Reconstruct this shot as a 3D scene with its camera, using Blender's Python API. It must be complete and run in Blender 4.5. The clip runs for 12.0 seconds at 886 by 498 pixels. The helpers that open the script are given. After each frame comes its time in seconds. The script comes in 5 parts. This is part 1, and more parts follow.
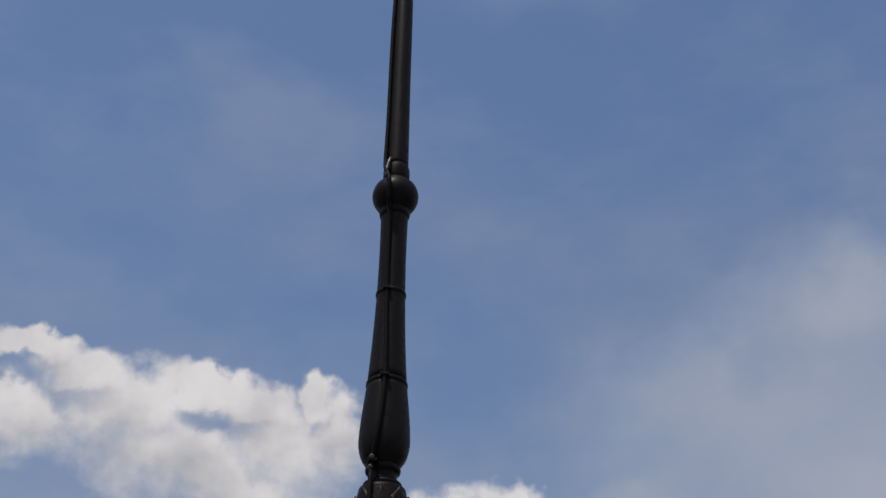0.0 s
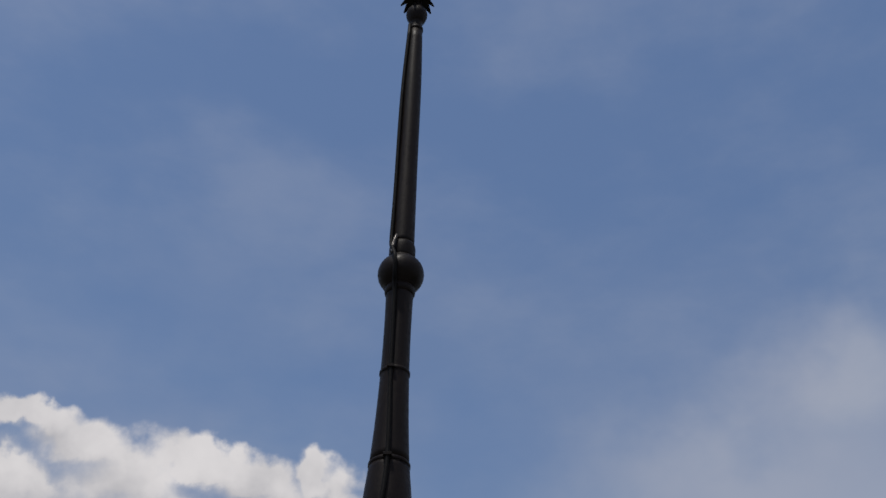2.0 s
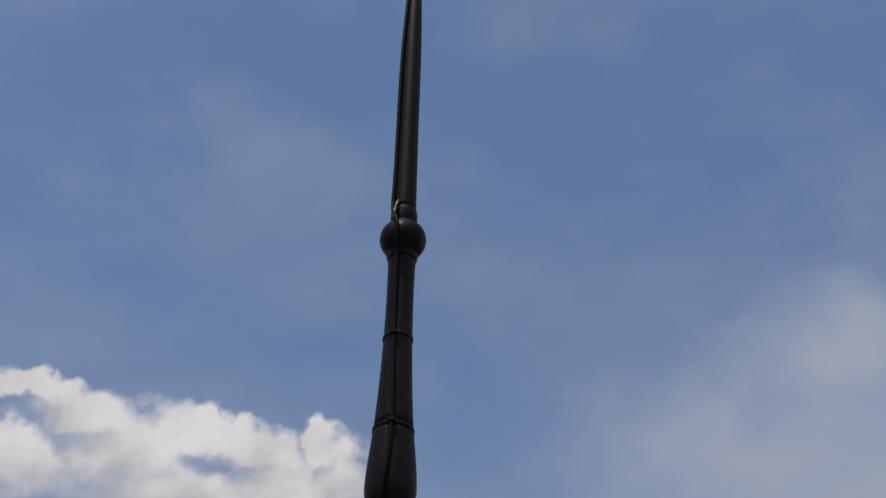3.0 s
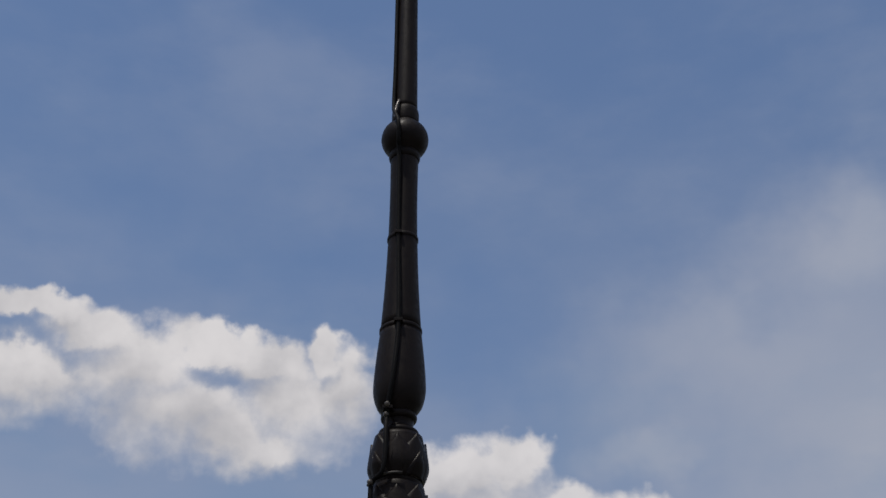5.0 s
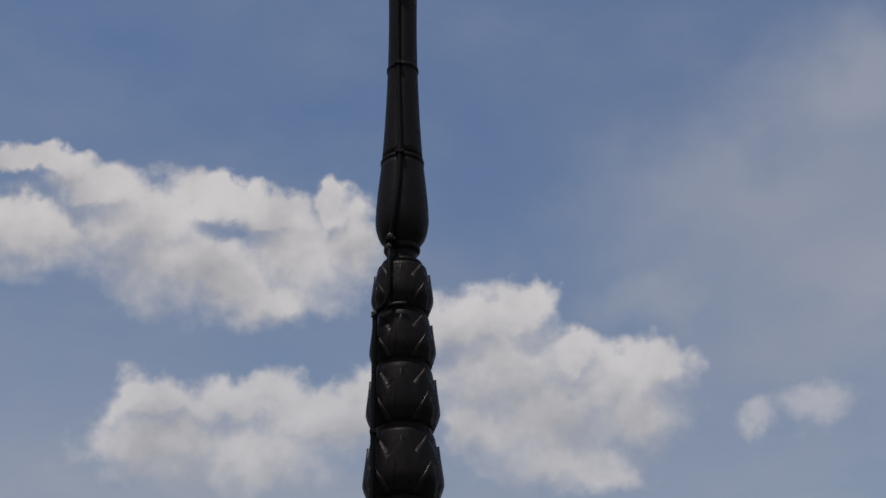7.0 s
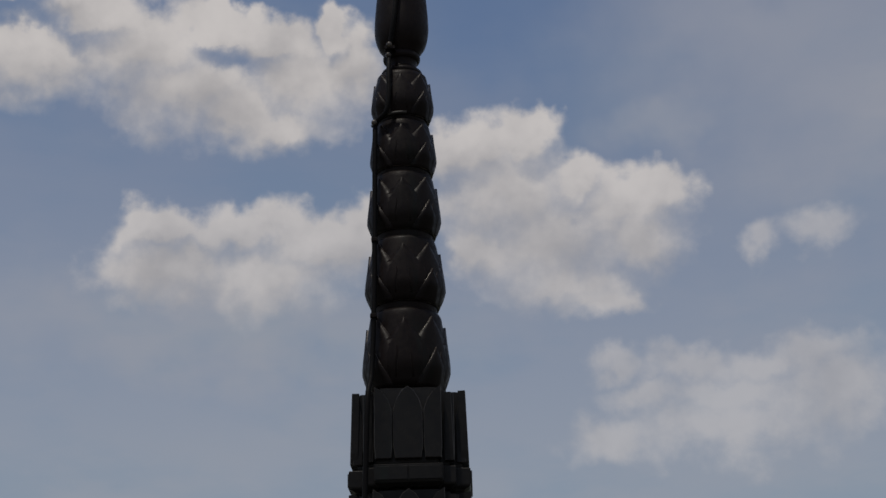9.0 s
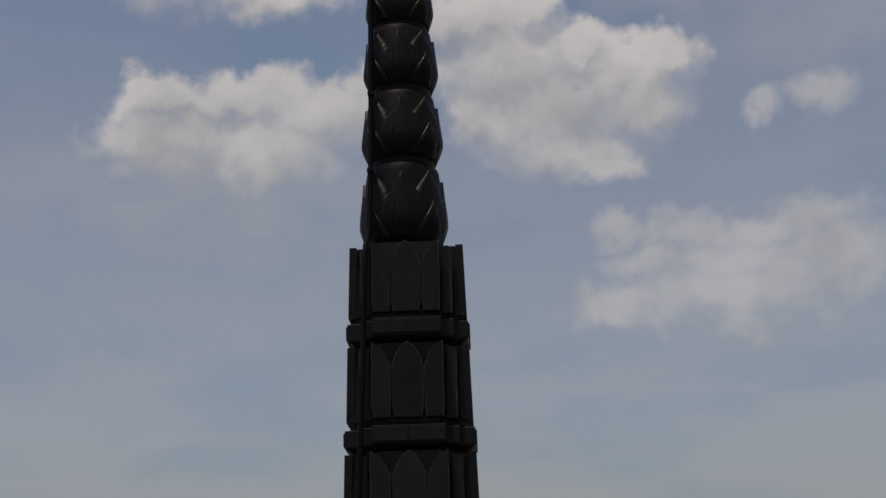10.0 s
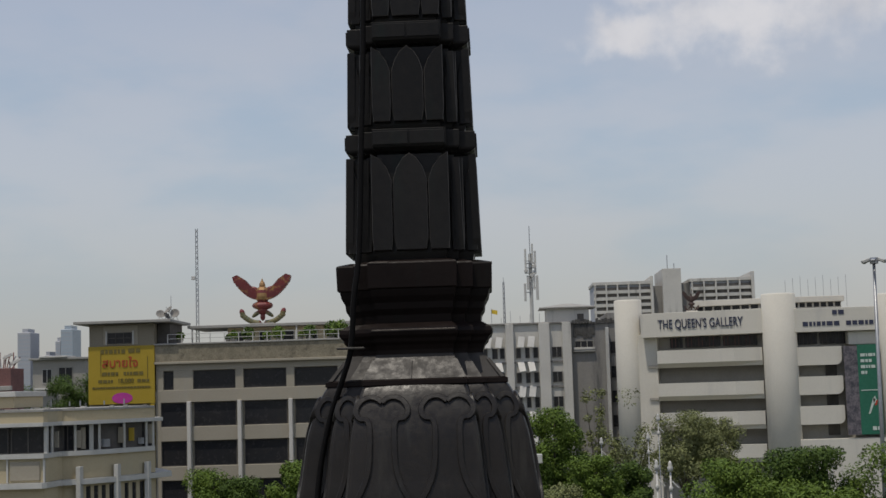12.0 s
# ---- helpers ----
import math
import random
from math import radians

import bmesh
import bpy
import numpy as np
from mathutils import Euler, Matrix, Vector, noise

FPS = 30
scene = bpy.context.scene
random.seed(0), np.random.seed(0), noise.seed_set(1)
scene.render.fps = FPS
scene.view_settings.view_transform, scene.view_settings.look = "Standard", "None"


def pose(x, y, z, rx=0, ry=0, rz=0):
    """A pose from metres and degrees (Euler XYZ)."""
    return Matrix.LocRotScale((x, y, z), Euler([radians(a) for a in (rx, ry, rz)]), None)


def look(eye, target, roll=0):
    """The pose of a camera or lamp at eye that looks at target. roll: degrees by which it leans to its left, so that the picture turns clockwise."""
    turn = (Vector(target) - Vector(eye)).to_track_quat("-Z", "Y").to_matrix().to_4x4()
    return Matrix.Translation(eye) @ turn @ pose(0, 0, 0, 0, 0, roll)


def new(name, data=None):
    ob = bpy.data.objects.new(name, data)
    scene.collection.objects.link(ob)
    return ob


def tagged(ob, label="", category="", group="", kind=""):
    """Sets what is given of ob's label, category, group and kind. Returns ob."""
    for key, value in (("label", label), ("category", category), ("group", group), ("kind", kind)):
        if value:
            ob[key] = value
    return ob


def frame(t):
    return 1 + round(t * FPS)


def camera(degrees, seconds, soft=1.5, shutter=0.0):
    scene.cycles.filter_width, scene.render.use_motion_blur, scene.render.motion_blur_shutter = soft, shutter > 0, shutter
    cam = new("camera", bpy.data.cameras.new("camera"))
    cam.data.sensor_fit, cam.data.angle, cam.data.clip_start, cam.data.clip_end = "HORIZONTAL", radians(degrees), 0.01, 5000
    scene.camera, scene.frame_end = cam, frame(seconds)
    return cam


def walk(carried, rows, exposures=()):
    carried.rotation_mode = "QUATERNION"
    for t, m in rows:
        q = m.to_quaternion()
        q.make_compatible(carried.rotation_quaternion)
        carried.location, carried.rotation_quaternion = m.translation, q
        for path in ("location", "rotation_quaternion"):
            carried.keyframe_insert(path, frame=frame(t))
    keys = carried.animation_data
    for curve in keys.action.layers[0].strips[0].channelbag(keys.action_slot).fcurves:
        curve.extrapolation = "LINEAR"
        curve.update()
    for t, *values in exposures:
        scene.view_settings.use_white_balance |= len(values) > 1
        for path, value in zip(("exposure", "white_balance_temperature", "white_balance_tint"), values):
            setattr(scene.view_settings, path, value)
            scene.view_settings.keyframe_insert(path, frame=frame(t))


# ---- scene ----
cam = camera(34.0, 12.0)
PATH = [
    (0, (0.266, -6.37, 18.037), (0.267, -4.755, 19.216), 0.6),
    (0.5, (0.255, -6.342, 18.075), (0.256, -4.748, 19.282), 0.9),
    (1, (0.247, -6.331, 18.095), (0.246, -4.761, 19.333), 1.5),
    (1.5, (0.245, -6.334, 18.099), (0.243, -4.78, 19.357), 1.5),
    (2, (0.243, -6.324, 18.088), (0.24, -4.772, 19.351), 1.6),
    (2.5, (0.243, -6.307, 18.09), (0.239, -4.745, 19.338), 1.4),
    (4.5, (0.237, -6.249, 18.088), (0.231, -4.618, 19.246), -0.1),
    (5, (0.235, -6.208, 18.092), (0.227, -4.555, 19.218), -0.4),
    (5.5, (0.234, -6.108, 18.119), (0.223, -4.431, 19.208), -0.6),
    (6, (0.236, -6.074, 18.109), (0.224, -4.367, 19.152), -0.9),
    (6.5, (0.24, -6.071, 18.09), (0.225, -4.337, 19.086), -1.1),
    (7, (0.249, -6.097, 18.057), (0.23, -4.336, 19.005), -1.2),
    (9, (0.261, -6.068, 17.984), (0.23, -4.206, 18.715), -1.5),
    (9.5, (0.272, -6.06, 17.966), (0.237, -4.169, 18.617), -1.6),
    (10, (0.279, -6.022, 17.941), (0.239, -4.102, 18.498), -1.7),
    (10.5, (0.294, -6.046, 17.896), (0.246, -4.103, 18.367), -1.8),
    (11, (0.304, -6.068, 17.867), (0.249, -4.104, 18.239), -1.7),
    (11.5, (0.316, -6.078, 17.84), (0.254, -4.099, 18.125), -1.8),
    (12, (0.326, -6.056, 17.824), (0.257, -4.067, 18.018), -1.8),
]
EXPOSURES = [(0.0, 0.03, 6500, 10), (5.0, 0.0, 6500, 10), (6.2, -0.14, 6500, 10), (7.0, -0.21, 6500, 10), (9.0, -0.34, 6720, 10), (9.7, -0.37, 6780, 10), (10.6, -0.25, 6820, 10),
             (11.1, -0.06, 6840, 10), (11.6, 0.14, 6850, 10), (12.0, 0.33, 6850, 10)]
walk(cam, [(t, look(eye, target, roll)) for t, eye, target, roll in PATH], EXPOSURES)

# ---- world and sun ----
SUN_ELEVATION, SUN_AZIMUTH = 71.0, -148.0      # azimuth clockwise from +y


def math_node(tree, op, a, b=None, c=None, clamp=False):
    n = tree.nodes.new("ShaderNodeMath")
    n.operation, n.use_clamp = op, clamp
    for i, v in enumerate((a, b, c)):
        if v is None:
            continue
        if isinstance(v, (int, float)):
            n.inputs[i].default_value = v
        else:
            tree.links.new(v, n.inputs[i])
    return n.outputs[0]


def vec_node(tree, op, a, b=None, scale=None):
    n = tree.nodes.new("ShaderNodeVectorMath")
    n.operation = op
    for i, v in enumerate((a, b)):
        if v is None:
            continue
        if isinstance(v, (tuple, list)):
            n.inputs[i].default_value = v
        else:
            tree.links.new(v, n.inputs[i])
    if scale is not None:
        n.inputs[3].default_value = scale
    return n.outputs["Value"] if op in ("LENGTH", "DOT_PRODUCT") else n.outputs["Vector"]


def noise_node(tree, vector, scale, detail=4.0, rough=0.55, out="Fac"):
    n = tree.nodes.new("ShaderNodeTexNoise")
    n.inputs["Scale"].default_value, n.inputs["Detail"].default_value, n.inputs["Roughness"].default_value = scale, detail, rough
    if vector is not None:
        tree.links.new(vector, n.inputs["Vector"])
    return n.outputs[out]


def range_node(tree, value, a, b, lo=0.0, hi=1.0, smooth=True):
    n = tree.nodes.new("ShaderNodeMapRange")
    n.interpolation_type = "SMOOTHSTEP" if smooth else "LINEAR"
    tree.links.new(value, n.inputs["Value"])
    for k, v in zip(("From Min", "From Max", "To Min", "To Max"), (a, b, lo, hi)):
        n.inputs[k].default_value = v
    return n.outputs["Result"]


def mix_node(tree, fac, a, b, blend="MIX"):
    n = tree.nodes.new("ShaderNodeMix")
    n.data_type, n.blend_type = "RGBA", blend
    for i, v in ((0, fac), (6, a), (7, b)):
        if isinstance(v, (int, float)):
            n.inputs[i].default_value = v
        elif isinstance(v, (tuple, list)):
            n.inputs[i].default_value = (*v[:3], 1.0)
        else:
            tree.links.new(v, n.inputs[i])
    return n.outputs[2]


# cumulus heaps: azimuth, elevation and half sizes, in degrees
HEAP_WEST = [(-18.8, 30.9, 2.6, 0.6), (-18.8, 28.2, 3.5, 1.6), (-14.0, 28.7, 3.4, 2.0), (-12.0, 27.3, 3.2, 1.9), (-10.4, 30.1, 2.5, 0.8),
             (-6.9, 27.9, 2.5, 2.2), (-4.9, 28.6, 1.8, 1.7), (-7.8, 26.1, 2.7, 1.0), (-5.7, 30.1, 0.8, 0.7), (-9.8, 26.5, 2.2, 1.3), (-15.6, 30.0, 2.2, 1.0), (-8.2, 29.5, 2.0, 1.0), (-17.0, 30.2, 1.6, 0.9)]
HEAP_LOW_WEST = [(-13.2, 22.1, 1.9, 1.1), (-9.6, 22.1, 2.5, 1.3), (-6.3, 21.6, 2.6, 1.5), (-12.4, 20.5, 3.0, 1.5), (-8.2, 20.2, 3.5, 1.7), (-4.4, 22.0, 1.9, 1.6)]
HEAP_NORTH = [(0.3, 25.4, 2.2, 1.4), (2.8, 25.8, 1.7, 1.2), (2.0, 23.6, 3.1, 2.4), (3.3, 21.5, 3.6, 2.4), (4.1, 19.9, 3.0, 1.3), (6.2, 22.5, 2.1, 1.5),
              (8.2, 22.9, 1.6, 1.3), (7.3, 21.5, 2.1, 1.5), (0.9, 21.4, 1.4, 1.3), (5.5, 19.2, 2.1, 0.8), (5.0, 23.7, 1.5, 1.1)]
PUFFS = [(12.4, 21.0, 0.8, 0.65), (14.7, 21.2, 1.5, 0.8)]
HEAP_LOW_EAST = [(6.0, 16.5, 1.1, 0.7), (9.0, 16.5, 2.5, 0.8), (11.9, 16.3, 2.4, 0.8), (14.6, 15.0, 3.1, 1.7), (10.5, 14.0, 4.3, 1.5), (5.6, 13.7, 2.2, 0.9), (14.1, 16.5, 2.1, 0.9), (10.5, 15.3, 3.6, 0.9), (7.2, 15.2, 1.8, 0.7)]
CLEAR = [(-14.0, 35.5, 7.5, 4.0), (-6.0, 33.0, 5.0, 3.0), (1.5, 31.0, 4.5, 3.5)]      # where the blue shows deepest
VEIL = [(19.0, 32.3, 4.5, 2.6), (14.2, 29.4, 7.1, 2.8), (17.5, 26.6, 6.0, 4.4), (-9.0, 18.4, 8.5, 1.8), (9.0, 26.2, 2.4, 1.2)]

SKY_STRENGTH = 0.085
SKY_TINT = (1.07, 1.19, 1.31)
CLOUD_WHITE = (8.3, 8.0, 8.0)
CLOUD_GREY = (5.2, 5.1, 5.3)
VEIL_TINT = (5.4, 5.5, 6.1)
HAZE_TINT = (4.75, 4.7, 4.85)
HAZE_GAP_TINT = (3.7, 4.15, 4.7)
HORIZON_TINT = (3.6, 3.55, 3.55)


def build_world():
    world = bpy.data.worlds.new("sky")
    scene.world = world
    world.use_nodes = True
    tree = world.node_tree
    tree.nodes.clear()
    sky = tree.nodes.new("ShaderNodeTexSky")
    sky.sky_type, sky.sun_disc = "NISHITA", False
    sky.sun_elevation, sky.sun_rotation = radians(SUN_ELEVATION), radians(SUN_AZIMUTH)
    sky.air_density, sky.dust_density, sky.ozone_density = 1.0, 0.7, 1.6
    way = tree.nodes.new("ShaderNodeTexCoord").outputs["Generated"]
    xyz = tree.nodes.new("ShaderNodeSeparateXYZ")
    tree.links.new(way, xyz.inputs[0])
    azimuth = math_node(tree, "MULTIPLY", math_node(tree, "ARCTAN2", xyz.outputs[0], xyz.outputs[1]), 180 / math.pi)
    height = math_node(tree, "MULTIPLY", math_node(tree, "ARCSINE", xyz.outputs[2]), 180 / math.pi)
    flat = tree.nodes.new("ShaderNodeCombineXYZ")
    tree.links.new(azimuth, flat.inputs[0])
    tree.links.new(height, flat.inputs[1])
    big = vec_node(tree, "SCALE", vec_node(tree, "SUBTRACT", noise_node(tree, way, 22.0, 3.0, 0.5, "Color"), (0.5, 0.5, 0.5)), scale=2.4)
    fine = vec_node(tree, "SCALE", vec_node(tree, "SUBTRACT", noise_node(tree, way, 70.0, 5.0, 0.52, "Color"), (0.5, 0.5, 0.5)), scale=1.15)
    place = vec_node(tree, "ADD", flat.outputs[0], vec_node(tree, "ADD", big, fine))
    place = vec_node(tree, "MULTIPLY", place, (1, 1, 0))

    def heap(blobs, where, soft=0.35):
        field = None
        for u, v, a, b in blobs:
            off = vec_node(tree, "MULTIPLY", vec_node(tree, "SUBTRACT", where, (u, v, 0)), (1 / a, 1 / b, 0))
            near = math_node(tree, "SUBTRACT", 1.0, vec_node(tree, "LENGTH", off))
            field = near if field is None else math_node(tree, "SMOOTH_MAX", field, near, soft)
        return field

    grain = noise_node(tree, way, 60.0, 6.0, 0.55)
    tone = noise_node(tree, way, 19.0, 3.5, 0.5)

    def bulk(where):
        return math_node(tree, "MAXIMUM", heap(HEAP_WEST, where), math_node(tree, "MAXIMUM", heap(HEAP_LOW_WEST, where), heap(HEAP_NORTH, where)))

    solid = bulk(place)
    over = bulk(vec_node(tree, "ADD", place, (-0.35, 0.95, 0)))      # how much cloud lies sunward of this point
    # the sky behind and beside the view carries the same scattered cumulus
    beside = range_node(tree, math_node(tree, "ABSOLUTE", azimuth), 32.0, 50.0)
    loose = math_node(tree, "MULTIPLY", math_node(tree, "SUBTRACT", noise_node(tree, way, 5.0, 8.0, 0.6), 0.56), 4.0)
    loose = math_node(tree, "SUBTRACT", loose, math_node(tree, "MULTIPLY", math_node(tree, "SUBTRACT", 1.0, beside), 9.0))
    solid = math_node(tree, "MAXIMUM", solid, loose)
    rough = math_node(tree, "ADD", solid, math_node(tree, "MULTIPLY", math_node(tree, "SUBTRACT", grain, 0.5), 0.5))
    under = range_node(tree, over, -0.15, 0.75)
    edge = tree.nodes.new("ShaderNodeMapRange")
    edge.interpolation_type = "SMOOTHSTEP"
    edge.inputs["From Min"].default_value = -0.26
    tree.links.new(rough, edge.inputs["Value"])
    tree.links.new(math_node(tree, "MULTIPLY_ADD", under, 0.58, 0.30), edge.inputs["From Max"])
    dense = math_node(tree, "MULTIPLY", edge.outputs["Result"], 0.96)
    faint = math_node(tree, "MAXIMUM", heap(PUFFS, place), heap(HEAP_LOW_EAST, place))
    faint = math_node(tree, "ADD", faint, math_node(tree, "MULTIPLY", math_node(tree, "SUBTRACT", grain, 0.5), 0.9))
    faint = math_node(tree, "MULTIPLY", range_node(tree, faint, -0.40, 0.75), 0.50)
    dense = math_node(tree, "MULTIPLY", dense, range_node(tree, height, 15.0, 29.0, 0.76, 1.0))      # haze before the lower heaps
    dense = math_node(tree, "MAXIMUM", dense, faint)

    streak_way = vec_node(tree, "MULTIPLY", way, (1.0, 0.6, 2.2))
    streaks = range_node(tree, noise_node(tree, streak_way, 5.0, 6.0, 0.55), 0.40, 0.75)
    wide = range_node(tree, heap(VEIL, vec_node(tree, "ADD", flat.outputs[0], vec_node(tree, "SCALE", big, scale=2.2)), 0.8), -0.9, 1.0)
    veil = math_node(tree, "ADD", math_node(tree, "MULTIPLY_ADD", streaks, 0.18, 0.045), math_node(tree, "MULTIPLY", wide, 0.43), clamp=True)
    low = range_node(tree, height, -2.0, 41.0, 1.0, 0.0, smooth=False)
    low = math_node(tree, "MULTIPLY", math_node(tree, "POWER", low, 1.2), 0.96)

    deep = range_node(tree, heap(CLEAR, vec_node(tree, "ADD", flat.outputs[0], vec_node(tree, "SCALE", big, scale=1.6)), 0.8), -0.6, 0.9, 1.0, 0.42)
    veil, low = math_node(tree, "MULTIPLY", veil, deep), math_node(tree, "MULTIPLY", low, deep)

    gap_way = vec_node(tree, "MULTIPLY", way, (1.0, 1.0, 2.6))
    gaps = range_node(tree, noise_node(tree, gap_way, 6.0, 5.0, 0.5), 0.42, 0.66)
    colour = mix_node(tree, veil, mix_node(tree, 1.0, sky.outputs[0], SKY_TINT, "MULTIPLY"), VEIL_TINT)
    colour = mix_node(tree, low, colour, mix_node(tree, range_node(tree, height, 0.0, 10.0), HORIZON_TINT, mix_node(tree, gaps, HAZE_TINT, HAZE_GAP_TINT)))
    shade = math_node(tree, "MULTIPLY_ADD", under, -0.22, math_node(tree, "MULTIPLY_ADD", grain, 0.28, tone))
    shade = range_node(tree, shade, 0.12, 0.84)
    cloud = mix_node(tree, shade, CLOUD_GREY, CLOUD_WHITE)
    colour = mix_node(tree, dense, colour, cloud)
    back = tree.nodes.new("ShaderNodeBackground")
    back.inputs["Strength"].default_value = SKY_STRENGTH
    tree.links.new(colour, back.inputs["Color"])
    out = tree.nodes.new("ShaderNodeOutputWorld")
    tree.links.new(back.outputs[0], out.inputs[0])


build_world()
sun = new("sun", bpy.data.lights.new("sun", "SUN"))
sun.data.energy, sun.data.angle, sun.data.color = 1.95, radians(0.6), (1.0, 0.95, 0.87)
aim = Vector((math.sin(radians(SUN_AZIMUTH)) * math.cos(radians(SUN_ELEVATION)), math.cos(radians(SUN_AZIMUTH)) * math.cos(radians(SUN_ELEVATION)), math.sin(radians(SUN_ELEVATION))))
sun.matrix_world = look(aim * 100, (0, 0, 0))


# ---- materials ----
def surface(name, base, other=None, rough=0.8, metal=0.0, coarse=0.4, fine=12.0, bump=0.2, spread=0.5, stain=None, stain_scale=0.6, streaked=False, per_object=0.0, dist=0.01, gloss=0.5):
    """Two tones mixed at a coarse and a fine scale, a stain with runs downwards, and fine relief."""
    m = bpy.data.materials.new(name)
    m.use_nodes = True
    tree = m.node_tree
    bsdf = tree.nodes["Principled BSDF"]
    other = other or tuple(c * 0.72 for c in base)
    where = tree.nodes.new("ShaderNodeTexCoord").outputs["Object"]
    a = noise_node(tree, where, coarse, 5.0, 0.6)
    b = noise_node(tree, where, fine, 6.0, 0.65)
    blend = math_node(tree, "ADD", math_node(tree, "MULTIPLY", a, 0.6), math_node(tree, "MULTIPLY", b, 0.4))
    colour = mix_node(tree, range_node(tree, blend, 0.5 - spread / 2, 0.5 + spread / 2), base, other)
    if stain:
        w = vec_node(tree, "MULTIPLY", where, (1.0, 1.0, 0.12)) if streaked else where
        s = noise_node(tree, w, stain_scale, 7.0, 0.65)
        colour = mix_node(tree, range_node(tree, s, 0.52, 0.74), colour, stain)
    if per_object:
        info = tree.nodes.new("ShaderNodeObjectInfo").outputs["Random"]
        hsv = tree.nodes.new("ShaderNodeHueSaturation")
        tree.links.new(range_node(tree, info, 0, 1, 1 - per_object, 1 + per_object, smooth=False), hsv.inputs["Value"])
        tree.links.new(colour, hsv.inputs["Color"])
        colour = hsv.outputs[0]
    tree.links.new(colour, bsdf.inputs["Base Color"])
    bsdf.inputs["Metallic"].default_value = metal
    bsdf.inputs["Specular IOR Level"].default_value = gloss
    tree.links.new(range_node(tree, b, 0.3, 0.7, max(rough - 0.12, 0.05), min(rough + 0.12, 1)), bsdf.inputs["Roughness"])
    if bump:
        n = tree.nodes.new("ShaderNodeBump")
        n.inputs["Strength"].default_value, n.inputs["Distance"].default_value = bump, dist
        tree.links.new(b, n.inputs["Height"])
        tree.links.new(n.outputs[0], bsdf.inputs["Normal"])
    return m


BRONZE = surface("dark_bronze", (0.0066, 0.0043, 0.0038), (0.0125, 0.0085, 0.0074), 0.46, 0.0, 3.0, 38.0, 0.35, 0.5, (0.008, 0.010, 0.0085), 5.0, True, 0.12, 0.004, 0.10)
# worn tone, raised well above the other bronzes to carry the skirt's sunlight
BRONZE_LIT_WORN = surface("sunlit_worn_bronze", (0.033, 0.029, 0.025), (0.024, 0.021, 0.018), 0.50, 0.0, 4.0, 30.0, 0.18, 0.5, (0.042, 0.041, 0.035), 2.5, True, 0.1, 0.004, 0.3)
BRONZE_MID = surface("bell_bronze", (0.0098, 0.0080, 0.0067), (0.0185, 0.0153, 0.0127), 0.40, 0.0, 3.0, 34.0, 0.4, 0.45, (0.034, 0.032, 0.027), 7.0, True, 0.1, 0.004, 0.27)
BRONZE_PILLAR = surface("pillar_bronze", (0.0080, 0.0074, 0.0070), (0.0155, 0.0143, 0.0132), 0.42, 0.0, 3.5, 30.0, 0.35, 0.5, (0.010, 0.019, 0.0155), 4.0, True, 0.2, 0.004, 0.15)
# pale tone for painted edge glints; also the bare metal strap and knobs
BRONZE_EDGE = surface("bronze_edge_glint", (0.11, 0.092, 0.075), (0.03, 0.024, 0.02), 0.38, 0.3, 5.0, 22.0, 0.2, 0.35)
# lighter, patchy tone that paints the light caught on leaf rims
BRONZE_RIM = surface("leaf_rim_glint", (0.050, 0.044, 0.038), (0.009, 0.0082, 0.0075), 0.42, 0.1, 7.0, 18.0, 0.2, 0.22)
CABLE = surface("black_cable", (0.006, 0.0055, 0.0055), None, 0.6, 0.0, 6, 60, 0.15, gloss=0.08)
STEEL = surface("galvanised_steel", (0.32, 0.33, 0.34), None, 0.45, 0.6, 2, 30, 0.1)
PAINTED = surface("white_painted_metal", (0.50, 0.49, 0.455), (0.40, 0.39, 0.36), 0.5, 0.0, 1, 12, 0.1)
CREAM = surface("cream_render", (0.335, 0.30, 0.235), (0.28, 0.25, 0.195), 0.88, 0, 0.25, 6, 0.15, 0.6, (0.30, 0.28, 0.23), 0.35, True)
PARAPET = surface("weathered_parapet", (0.27, 0.235, 0.165), (0.15, 0.13, 0.09), 0.9, 0, 1.2, 7, 0.3, 0.35, (0.10, 0.085, 0.06), 1.3)
WHITE_WALL = surface("white_render", (0.56, 0.54, 0.49), (0.45, 0.43, 0.39), 0.88, 0, 0.3, 6, 0.12, 0.6, (0.24, 0.23, 0.205), 0.6, True)
GALLERY_WALL = surface("off_white_concrete", (0.59, 0.56, 0.485), (0.52, 0.49, 0.425), 0.85, 0, 0.2, 5, 0.1, 0.6, (0.44, 0.42, 0.38), 0.3, True)
# carries the gallery's recess and soffit shade as colour; also house wall and window frames
SHADE_WALL = surface("shade_grey_wall", (0.34, 0.32, 0.28), (0.27, 0.255, 0.225), 0.88, 0, 0.3, 6, 0.1)
GREY_WALL = surface("stained_grey_concrete", (0.27, 0.255, 0.23), (0.19, 0.18, 0.165), 0.9, 0, 0.35, 5, 0.3, 0.6, (0.07, 0.07, 0.07), 0.4, True)
SOOT_WALL = surface("soot_blackened_concrete", (0.11, 0.105, 0.095), (0.035, 0.034, 0.032), 0.92, 0, 1.3, 6, 0.4, 0.4)
TAN_WALL = surface("tan_plaster", (0.25, 0.22, 0.165), (0.21, 0.185, 0.14), 0.88, 0, 0.5, 6, 0.12)
YELLOW_CREAM = surface("pale_yellow_render", (0.43, 0.365, 0.24), (0.37, 0.31, 0.20), 0.86, 0, 0.3, 6, 0.12, 0.6, (0.38, 0.33, 0.22), 0.5, True)
WINDOW = surface("dark_window_glass", (0.018, 0.020, 0.024), (0.030, 0.028, 0.028), 0.2, 0, 0.3, 2.0, 0.0, gloss=0.22)
